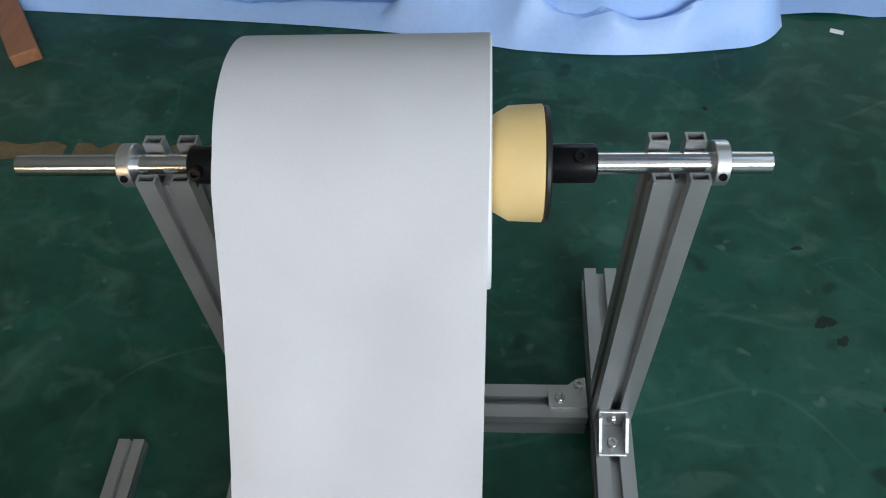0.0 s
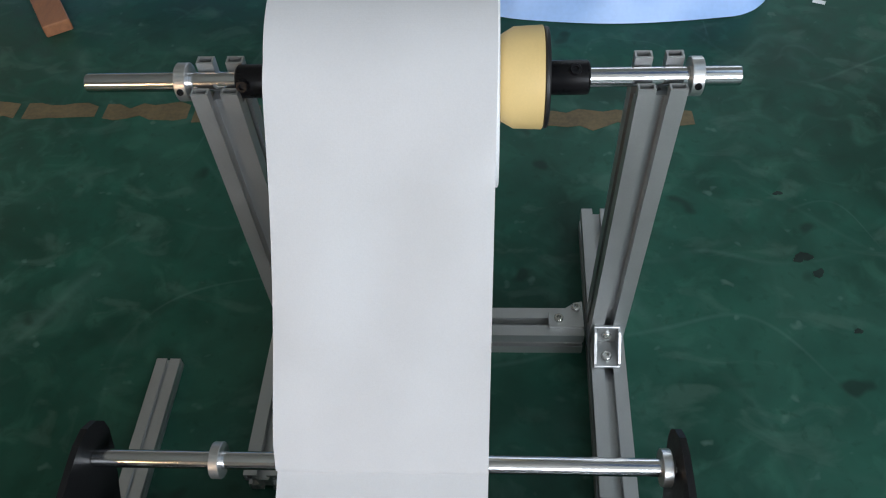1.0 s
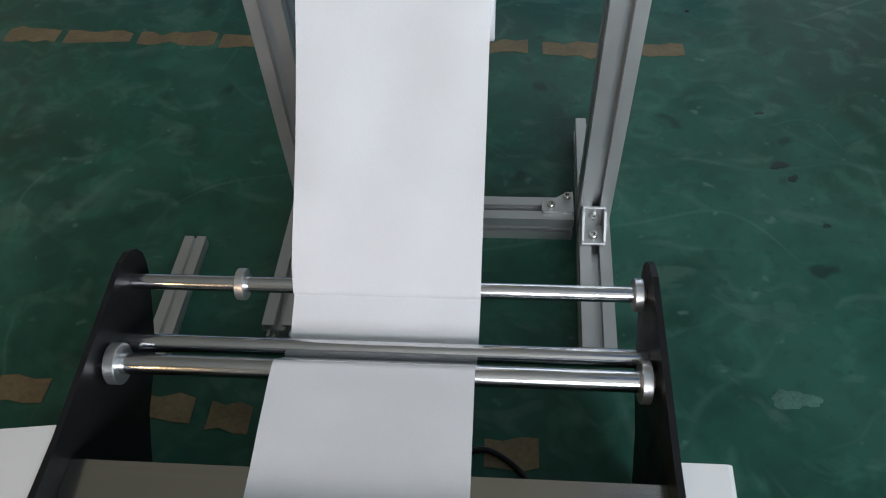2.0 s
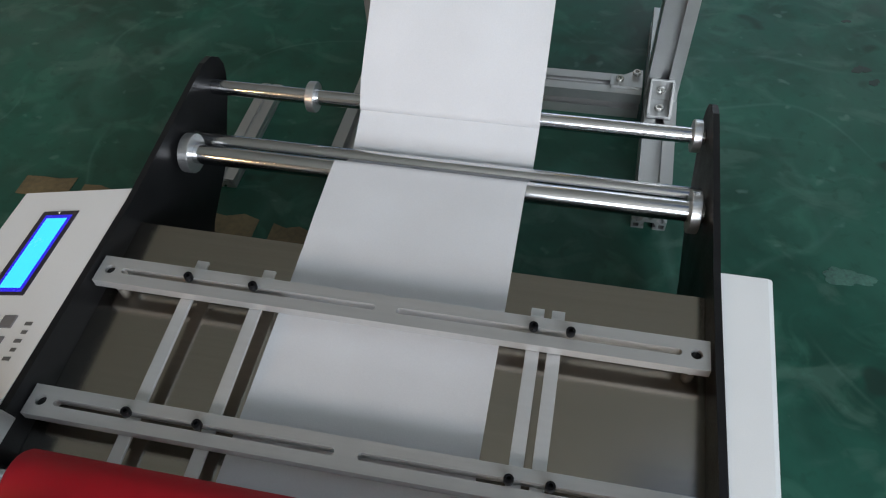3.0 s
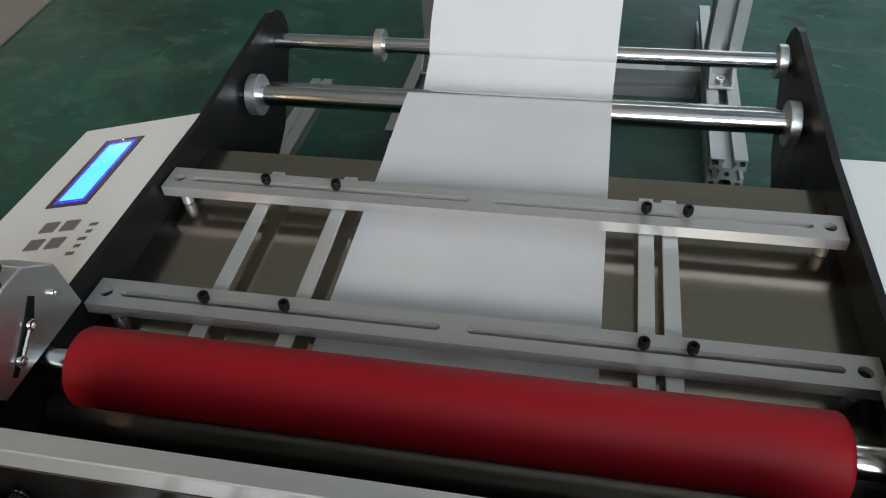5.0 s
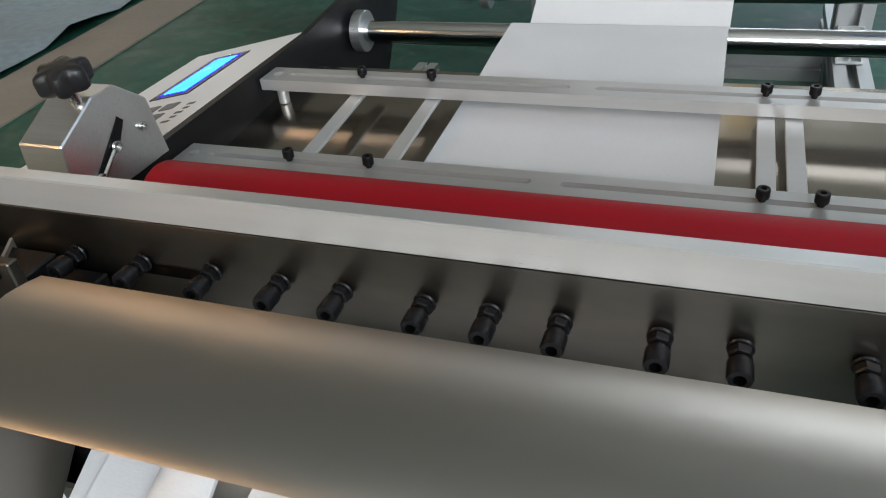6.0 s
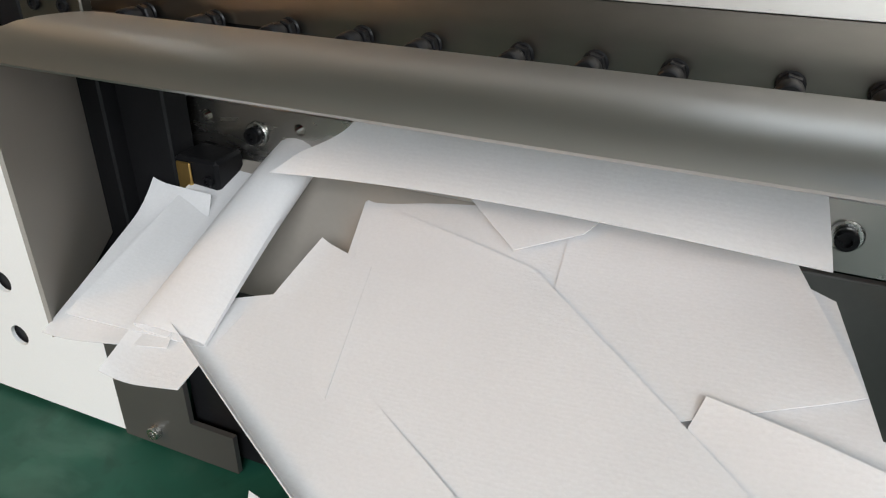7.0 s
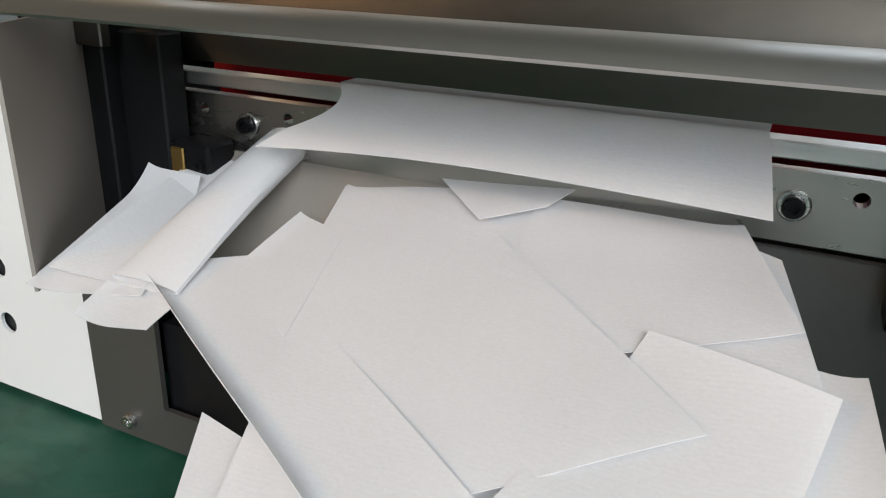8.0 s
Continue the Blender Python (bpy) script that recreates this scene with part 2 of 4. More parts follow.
def lathe(p, q, stations, seg=32, bm=None, closed=True):
    """A turned body along p-q; stations: (metres along, radius)."""
    bm = bm or bmesh.new()
    p, q = Vector(p), Vector(q)
    d = (q - p).normalized()
    u = d.orthogonal().normalized()
    w = d.cross(u)
    rings = []
    for s, r in stations:
        rings.append([bm.verts.new(p + d * s + (u * math.cos(a) + w * math.sin(a)) * r) for a in (2 * math.pi * i / seg for i in range(seg))])
    for a, b in zip(rings, rings[1:]):
        for i in range(seg):
            bm.faces.new((a[i], a[(i + 1) % seg], b[(i + 1) % seg], b[i]))
    if closed:
        bm.faces.new(rings[0][::-1])
        bm.faces.new(rings[-1])
    return bm


def rod(p, q, r, chamfer=0.001, seg=32, bm=None):
    n = (Vector(q) - Vector(p)).length
    return lathe(p, q, [(0, r - chamfer), (chamfer, r), (n - chamfer, r), (n, r - chamfer)], seg, bm)


def ring(p, q, r0, r1, seg=32, bm=None):
    n = (Vector(q) - Vector(p)).length
    c = 0.0006
    return lathe(p, q, [(0, r0), (0, r1 - c), (c, r1), (n - c, r1), (n, r1 - c), (n, r0), (0, r0)], seg, bm, closed=False)


def prism(points, axis, a, b, bm=None):
    """An outline swept along an axis from a to b. Outlines: (y, z) for x, (x, z) for y, (x, y) for z."""
    bm = bm or bmesh.new()
    def at(p, s):
        return {"x": (s, p[0], p[1]), "y": (p[0], s, p[1]), "z": (p[0], p[1], s)}[axis]
    lo = [bm.verts.new(at(p, a)) for p in points]
    hi = [bm.verts.new(at(p, b)) for p in points]
    n = len(points)
    for i in range(n):
        bm.faces.new((lo[i], lo[(i + 1) % n], hi[(i + 1) % n], hi[i]))
    bm.faces.new(lo[::-1])
    bm.faces.new(hi)
    return bm


def plate_with_holes(outline, holes, axis, a, b):
    """A plate with an outline and cut-out loops, as a filled and swept sheet."""
    bm = bmesh.new()
    def at(p, s):
        return {"x": (s, p[0], p[1]), "y": (p[0], s, p[1]), "z": (p[0], p[1], s)}[axis]
    edges = []
    for loop in (outline, *holes):
        vs = [bm.verts.new(at(p, a)) for p in loop]
        edges += [bm.edges.new((vs[i], vs[(i + 1) % len(vs)])) for i in range(len(vs))]
    bmesh.ops.triangle_fill(bm, edges=edges, use_beauty=True)
    r = bmesh.ops.extrude_face_region(bm, geom=list(bm.faces))
    d = Vector(at((0, 0), b)) - Vector(at((0, 0), a))
    bmesh.ops.translate(bm, vec=d, verts=[v for v in r["geom"] if isinstance(v, bmesh.types.BMVert)])
    return bm


def circle(x, y, r, n=16):
    return [(x + r * math.cos(2 * math.pi * i / n), y + r * math.sin(2 * math.pi * i / n)) for i in range(n)]


def slot(x0, x1, y, r, n=8):
    right = [(x1 + r * math.sin(math.pi * i / n), y - r * math.cos(math.pi * i / n)) for i in range(n + 1)]
    left = [(x0 - r * math.sin(math.pi * i / n), y + r * math.cos(math.pi * i / n)) for i in range(n + 1)]
    return right + left


def cap_screw(base, direction, head_r, head_h, shank=0.0, bm=None):
    """Socket-head screw: knurled head with a recessed hexagon, standing from base."""
    bm = bm or bmesh.new()
    d = Vector(direction).normalized()
    p = Vector(base)
    if shank:
        rod(p, p + d * shank, head_r * 0.55, 0.0003, 16, bm)
    p = p + d * shank
    lathe(p, p + d, [(0, head_r * 0.94), (0.0006, head_r), (head_h - 0.0008, head_r), (head_h, head_r * 0.88), (head_h, head_r * 0.5), (head_h * 0.45, head_r * 0.48)], 20, bm)
    return bm


def sheet(rows, thick=0.0006):
    """A thin cloth from a grid of points, with a thickness."""
    bm = bmesh.new()
    vs = [[bm.verts.new(p) for p in r] for r in rows]
    for a, b in zip(vs, vs[1:]):
        for i in range(len(a) - 1):
            bm.faces.new((a[i], a[i + 1], b[i + 1], b[i]))
    bmesh.ops.recalc_face_normals(bm, faces=bm.faces)
    bmesh.ops.solidify(bm, geom=list(bm.faces), thickness=thick)
    return bm


# ---- the hall ----
floor = part("floor", box(-6, 6, -4, 8, -0.12, 0.0, 0), FLOOR)
tagged(floor, "dark green painted concrete floor, scuffed and stained", "floor", kind="structure")
# The long high opening is added for the north fill lamp.
wall_n = part("wall_north", plate_with_holes([(-6, 0), (6, 0), (6, 4), (-6, 4)], [[(-0.6, 2.1), (4.6, 2.1), (4.6, 3.7), (-0.6, 3.7)]], "y", 8.0, 8.2), WALL)
tagged(wall_n, "pale grey hall wall with an added high opening for the fill light", "wall", kind="structure")
for nm, b in (("wall_east", (6, 6.2, -4.2, 8.2, 0, 4)), ):
    tagged(part(nm, box(*b, 0), WALL), "plain pale grey painted hall wall", "wall", kind="structure")
wall_w = part("wall_west", plate_with_holes([(-4.2, 0), (8.2, 0), (8.2, 4), (-4.2, 4)], [[(5.4, 1.5), (6.6, 1.5), (6.6, 2.4), (5.4, 2.4)]], "x", -6.2, -6.0), WARM_LIGHT_WALL)
tagged(wall_w, "unseen hall wall tinted for warm light, with a small window opening", "wall", kind="structure")
wall_s = part("wall_south", plate_with_holes([(-6, 0), (6, 0), (6, 4), (-6, 4)], [[(0.0, 1.15), (4.6, 1.15), (4.6, 3.45), (0.0, 3.45)]], "y", -4.2, -4.0), WALL)
tagged(wall_s, "pale grey hall wall with a wide window opening", "wall", kind="structure")
roof = part("ceiling", plate_with_holes([(-6.2, -4.2), (6.2, -4.2), (6.2, 8.2), (-6.2, 8.2)], [[(0.7, -0.7), (3.9, -0.7), (3.9, 1.3), (0.7, 1.3)]], "z", 4.0, 4.15), WALL)
tagged(roof, "pale grey hall ceiling with an added opening for the overhead fill", "ceiling", kind="structure")



# ---- aluminium profile ----
def profile_section(w, opening, cell):
    """Outline and hollow cells of a slotted extrusion of width w, centred."""
    h, o = w / 2, opening / 2
    lip, wide, deep = 0.10 * w, 0.21 * w, 0.30 * w
    side = [(-h, -h), (-o, -h), (-o, -h + lip), (-wide, -h + lip), (-wide, -h + lip + 0.06 * w), (-o, -h + deep), (o, -h + deep), (wide, -h + lip + 0.06 * w), (wide, -h + lip), (o, -h + lip), (o, -h)]
    outline = []
    for k in range(4):
        c, s = (1, 0, -1, 0)[k], (0, 1, 0, -1)[k]
        outline += [(x * c - y * s, x * s + y * c) for x, y in side]
    a, b = h - 0.05 * w, h - 0.05 * w - cell
    holes = [[(sx * b, sy * b), (sx * a, sy * b), (sx * a, sy * a), (sx * b, sy * a)] for sx in (-1, 1) for sy in (-1, 1)]
    holes.append(circle(0, 0, 0.085 * w, 10))
    return outline, holes


def extrusion(axis, cx, cy, a, b, w=0.04, opening=0.0105):
    outline, holes = profile_section(w, opening, 0.17 * w)
    move = lambda loop: [(x + cx, y + cy) for x, y in loop]
    return plate_with_holes(move(outline), [move(l) for l in holes], axis, a, b)


# ---- unwinding stand ----
SY, SZ = 0.620, 0.415
stand = thing("unwind_stand", (0.05, 0.6, 0), "silver slotted-aluminium unwinding stand on the green floor", "stand")
for cx, f0, f1, skew in ((0.2345, 0.408, 0.810, 0.03), (-0.146, 0.425, 0.806, 0.0)):
    bm = extrusion("y", cx, 0.020, f0, f1)
    for v in bm.verts:
        v.co.x += skew * (v.co.y - f0)
    part("foot", bm, ALU, stand, smooth=False)
part("crossbar", extrusion("x", 0.625, 0.020, -0.126, 0.2145), ALU, stand, smooth=False)
for cx in (0.2385, -0.130):
    part("post", extrusion("z", cx, 0.6185, 0.040, 0.4035), ALU, stand, smooth=False)
    # cut ends of the post that cradle the shaft
    for sx in (-1, 1):
        x0 = cx + sx * 0.0128
        part("post_tip", plate_with_holes([(x0 - 0.0072, 0.5985), (x0 + 0.0072, 0.5985), (x0 + 0.0072, 0.6070), (x0 - 0.0072, 0.6070)], [[(x0 - 0.0055, 0.6002), (x0 + 0.0055, 0.6002), (x0 + 0.0055, 0.6054), (x0 - 0.0055, 0.6054)]], "z", 0.4035, 0.4185), ALU, stand, smooth=False)
        part("post_tip", plate_with_holes([(x0 - 0.0072, 0.6290), (x0 + 0.0072, 0.6290), (x0 + 0.0072, 0.6385), (x0 - 0.0072, 0.6385)], [[(x0 - 0.0055, 0.6306), (x0 + 0.0055, 0.6306), (x0 + 0.0055, 0.6369), (x0 - 0.0055, 0.6369)]], "z", 0.4035, 0.4275), ALU, stand, smooth=False)


def angle_bracket(parent, origin, turn):
    """Cast corner bracket: two legs, two side cheeks and two bolts."""
    m = Matrix.Translation(origin) @ Matrix.Rotation(radians(turn), 4, "Z")
    bm = box(-0.015, 0.015, 0.0, 0.004, 0.0, 0.034, 0.0008)
    box(-0.015, 0.015, -0.034, 0.0, 0.0, 0.004, 0.0008, bm)
    for s in (-1, 1):
        x0, x1 = sorted((s * 0.0152, s * 0.0122))
        prism([(0.0005, 0.0035), (-0.033, 0.0035), (-0.033, 0.008), (-0.006, 0.033), (0.0005, 0.033)], "x", x0, x1, bm)
    bmesh.ops.transform(bm, matrix=m, verts=bm.verts)
    b = part("corner_bracket", bm, ALU, parent, "zinc-plated corner bracket", smooth=False)
    for at, d in (((0, 0.0, 0.021), (0, -1, 0)), ((0, -0.021, 0.004), (0, 0, 1))):
        s = cap_screw(at, d, 0.0058, 0.005)
        bmesh.ops.transform(s, matrix=m, verts=s.verts)
        part("bolt", s, ZINC, b)
    return b


angle_bracket(stand, (0.2365, 0.5945, 0.0405), 0)
angle_bracket(stand, (-0.134, 0.5945, 0.0405), 0)
# flat joining corner between crossbar and foot
for sx, x in ((1, 0.2145), (-1, -0.126)):
    m = bmesh.new()
    prism([(x, 0.615), (x - sx * 0.040, 0.615), (x - sx * 0.042, 0.617), (x - sx * 0.042, 0.636), (x - sx * 0.026, 0.638), (x - sx * 0.010, 0.650), (x, 0.652)], "z", 0.0405, 0.0445, m)
    b = part("gusset", m, ALU, stand, "machined corner gusset plate", smooth=False)
    for p in ((x - sx * 0.030, 0.626), (x - sx * 0.008, 0.642)):
        part("bolt", cap_screw((p[0], p[1], 0.0445), (0, 0, 1), 0.0055, 0.005), ZINC, b)

shaft = thing("unwind_shaft", (0.03, SY, SZ - 0.008), "polished steel unwinding shaft with clamp collars and cones", "shaft")
part("bar", rod((-0.246, SY, SZ), (0.304, SY, SZ), 0.008, 0.0008), CHROME, shaft)
for x0, x1, up in ((0.262, 0.272, 1), (-0.165, -0.155, -1)):
    c = part("clamp_collar", ring((x0, SY, SZ), (x1, SY, SZ), 0.008, 0.0162), ALU_CUT, shaft, "machined aluminium clamp collar")
    part("clamp_screw", cap_screw(((x0 + x1) / 2, SY - 0.0155, SZ + 0.002), (0, -1, 0.15), 0.003, 0.002), BLACK_OX, c)
p, q = (0.1065, SY, SZ), (1.0, SY, SZ)
part("cone", lathe(p, q, [(-0.008, 0.030), (0.0, 0.0345), (0.012, 0.0415), (0.0355, 0.0425), (0.0360, 0.0415)], 40), TAN, shaft, "smooth tan nylon cone")
part("backing_disc", rod((0.1427, SY, SZ), (0.1470, SY, SZ), 0.0415), PLASTIC, shaft)
h = part("hub", lathe(p, q, [(0.0405, 0.0135), (0.0415, 0.0142), (0.073, 0.0142), (0.0745, 0.0130)], 28), BLACK_OX, shaft, "black steel hub")
part("hub_screw", cap_screw((0.1685, SY - 0.006, SZ + 0.0115), (0, -0.5, 0.87), 0.0048, 0.004, 0.001), BLACK_OX, h)
h = part("hub", lathe((-0.0670, SY, SZ), (-1.0, SY, SZ), [(0.0, 0.0135), (0.001, 0.0142), (0.045, 0.0142), (0.0465, 0.0130)], 28), BLACK_OX, shaft, "black steel hub")
part("hub_screw", cap_screw((-0.1050, SY - 0.012, SZ + 0.006), (0, -0.9, 0.45), 0.0052, 0.006, 0.003), BLACK_OX, h)

# ---- fabric roll and web ----
RR = 0.0907
X0R, X1R = -0.0665, 0.1063
roll = part("fabric_roll", lathe((X0R, SY, SZ), (1, SY, SZ), [(0.0, 0.0385), (0.0, RR - 0.002), (0.0007, RR), (X1R - X0R - 0.0007, RR), (X1R - X0R, RR - 0.002), (X1R - X0R, 0.0385), (0.0, 0.0385)], 96, closed=False), PAPER)
tagged(roll, "large roll of white nonwoven fabric on the unwinding shaft", "fabric roll")

R1Y, R1Z, R1R = 0.386, 0.172, 0.0082
R3Y, R3Z, R3R = 0.329, 0.144, 0.0095
R2Y, R2Z, R2R = 0.295, 0.159, 0.0103


def arc(cy, cz, r, a0, a1, n):
    return [(cy + r * math.cos(radians(a0 + (a1 - a0) * i / n)), cz + r * math.sin(radians(a0 + (a1 - a0) * i / n))) for i in range(n + 1)]


def tangent_angle(a, ra, b, rb):
    """Angle of the shared outer normal of two circles, on the left when going from a to b."""
    d = math.atan2(b[1] - a[1], b[0] - a[0])
    return math.degrees(d) - math.degrees(math.acos((ra - rb) / math.hypot(b[0] - a[0], b[1] - a[1])))


t1 = tangent_angle((SY, SZ), RR + 0.0008, (R1Y, R1Z), R1R + 0.0004)
web = arc(SY, SZ, RR + 0.0006, t1 - 215, t1, 60)
web += arc(R1Y, R1Z, R1R + 0.0006, t1, t1 + 62, 8)
web += arc(R3Y, R3Z, R3R + 0.0006, 322, 238, 8)
web += arc(R2Y, R2Z, R2R + 0.0006, 66, 100, 6)
web += [(0.225, 0.1640), (0.196, 0.1610), (0.15, 0.1580), (0.10, 0.1550), (0.05, 0.1520), (0.0, 0.1490), (-0.035, 0.1470)]
rows, dist = [], 0.0
dense = []
for (y0, z0), (y1, z1) in zip(web, web[1:]):
    n = max(1, int(math.hypot(y1 - y0, z1 - z0) / 0.012))
    dense += [(y0 + (y1 - y0) * i / n, z0 + (z1 - z0) * i / n) for i in range(n)]
dense.append(web[-1])
for y, z in dense:
    k = min(1.0, max(0.0, (0.560 - y) / 0.17))
    x0, x1 = X0R + 0.001 - 0.026 * k + 0.004 * math.sin(math.pi * k) ** 1.5, X1R - 0.0015 - 0.006 * k
    if y < 0.386:
        x0, x1 = -0.0915 - 0.006 * min(1, (0.386 - y) / 0.1), 0.0988 - 0.003 * min(1, (0.386 - y) / 0.1)
    free = math.sin(math.pi * min(1, max(0, (y - 0.386) / 0.155))) ** 2 + 0.35 * math.sin(math.pi * min(1, max(0, (y - 0.196) / 0.09))) ** 2
    row = []
    for i in range(25):
        x = x0 + (x1 - x0) * i / 24
        ripple = math.sin(x * 34 + y * 21) + 0.7 * math.sin(x * 61 - y * 33 + 1.0) + 0.5 * noise.noise((x * 22, y * 17, 0.4))
        row.append((x, y - 0.0021 * free * ripple, z + 0.0014 * free * ripple))
    rows.append(row)
webob = part("fabric_web", sheet(rows, 0.0005), WEB)
tagged(webob, "taut white nonwoven web running from roll over rollers and table", "fabric")

# ---- cutting machine: frame, rollers, table ----
machine = thing("sheet_cutting_machine", (0, 0, 0), "sheet cutter with black side plates, white covers and red roller", "machine")
for x0, x1 in ((-0.2685, -0.2625), (0.2625, 0.2685)):
    part("side_plate", prism([(-0.19, 0.0), (0.262, 0.0), (0.300, 0.045), (0.360, 0.080), (0.410, 0.145), (0.419, 0.165), (0.420, 0.178), (0.414, 0.191), (0.401, 0.201), (0.384, 0.2045), (0.366, 0.2035), (0.200, 0.1875), (-0.165, 0.184), (-0.19, 0.175)], "x", x0, x1), BLACK, machine, "black painted steel side plate", smooth=False)


def roller(y, z, r, x0, x1, collars, cr):
    ob = part("guide_roller", rod((x0, y, z), (x1, y, z), r, 0.0006), CHROME, machine, "polished steel guide roller")
    for a, b in collars:
        c = part("collar", ring((a, y, z), (b, y, z), r, cr, 40), ALU_CUT, ob)
    return ob


roller(R1Y, R1Z, R1R, -0.2625, 0.2625, ((-0.151, -0.142), (0.2495, 0.258)), 0.0165)
roller(R3Y, R3Z, R3R, -0.2625, 0.2625, (), 0.0)
roller(R2Y, R2Z, R2R, -0.2625, 0.2625, ((-0.2585, -0.2475), (0.2485, 0.258)), 0.0205)
for x, d in ((0.2685, 1), (-0.2685, -1)):
    for y, z in ((R1Y, R1Z), (R2Y, R2Z)):
        part("end_screw", cap_screw((x, y, z), (d, 0, 0), 0.0045, 0.003), ZINC, machine)
LEAN = 0.062  # the table falls a little towards the feed roller


def leaning(bm):
    for v in bm.verts:
        v.co.z += LEAN * (v.co.y - 0.196)
    return bm


table = part("table", leaning(prism([(0.197, 0.158), (0.196, 0.1595), (-0.035, 0.1595), (-0.040, 0.158), (-0.040, 0.150), (-0.038, 0.150), (-0.038, 0.1575), (0.1935, 0.1575), (0.1935, 0.120), (0.197, 0.120)], "x", -0.2622, 0.2622)), BRUSHED, machine, "brushed stainless feed table", smooth=False)


def guide_bar(y0, y1, z0, z1, screws):
    yc = (y0 + y1) / 2
    b = part("guide_bar", plate_with_holes([(-0.2605, y0), (0.2605, y0), (0.2605, y1), (-0.2605, y1)],
             [circle(-0.250, yc, 0.0046), circle(0.250, yc, 0.0046), slot(-0.236, -0.012, yc, 0.0030), slot(0.012, 0.236, yc, 0.0030)], "z", z0, z1), GUIDE_ALU, machine, "machined aluminium guide bar with two long slots", smooth=False)
    for x in screws:
        part("thumb_screw", cap_screw((x, yc, z1), (0, 0, 1), 0.0038, 0.0060, 0.0025), BLACK_OX, b)
    for x in (-0.250, 0.250):
        part("fixing_screw", rod((x, yc, z0), (x, yc, z1 - 0.004), 0.0045, 0.0003, 16), BLACK_OX, b)
    for x in (-0.250, 0.250):
        part("spacer", ring((x, yc, 0.1595 + LEAN * (yc - 0.196)), (x, yc, z0), 0.0025, 0.0046, 20), GUIDE_ALU, b)


guide_bar(0.1115, 0.1385, 0.1715, 0.1805, (-0.1740, -0.1155, 0.1225, 0.1520))
guide_bar(-0.0125, 0.0135, 0.1625, 0.1715, (-0.1745, -0.1160, 0.1205, 0.1500))
for x in (-0.1755, -0.1125, 0.1240, 0.1410):
    # flat strips clamped to the undersides of both guide bars
    bm = prism([(x - 0.0055, 0.1686), (x + 0.0055, 0.1686), (x + 0.0055, 0.1708), (x + 0.0051, 0.1712), (x - 0.0051, 0.1712), (x - 0.0055, 0.1708)], "y", -0.036, 0.152)
    for v in bm.verts:
        v.co.z += 0.072 * (v.co.y - 0.125)
    part("guide_strip", bm, MATTE_ALU, machine, smooth=False)

# red feed roller and its bearing blocks
RYC, RZC, RRR = -0.065, 0.173, 0.0257
red = part("feed_roller", lathe((-0.2280, RYC, RZC), (1, RYC, RZC), [(0, 0.010), (0, RRR - 0.004), (0.002, RRR - 0.001), (0.004, RRR), (0.448, RRR), (0.450, RRR - 0.001), (0.452, RRR - 0.004), (0.452, 0.010)], 64), RED, machine, "bright red silicone feed roller")
part("axle", rod((-0.262, RYC, RZC), (0.262, RYC, RZC), 0.010), CHROME, red)
part("lower_roller", rod((-0.262, RYC, 0.1195), (0.262, RYC, 0.1195), 0.0265), KNIFE, machine)



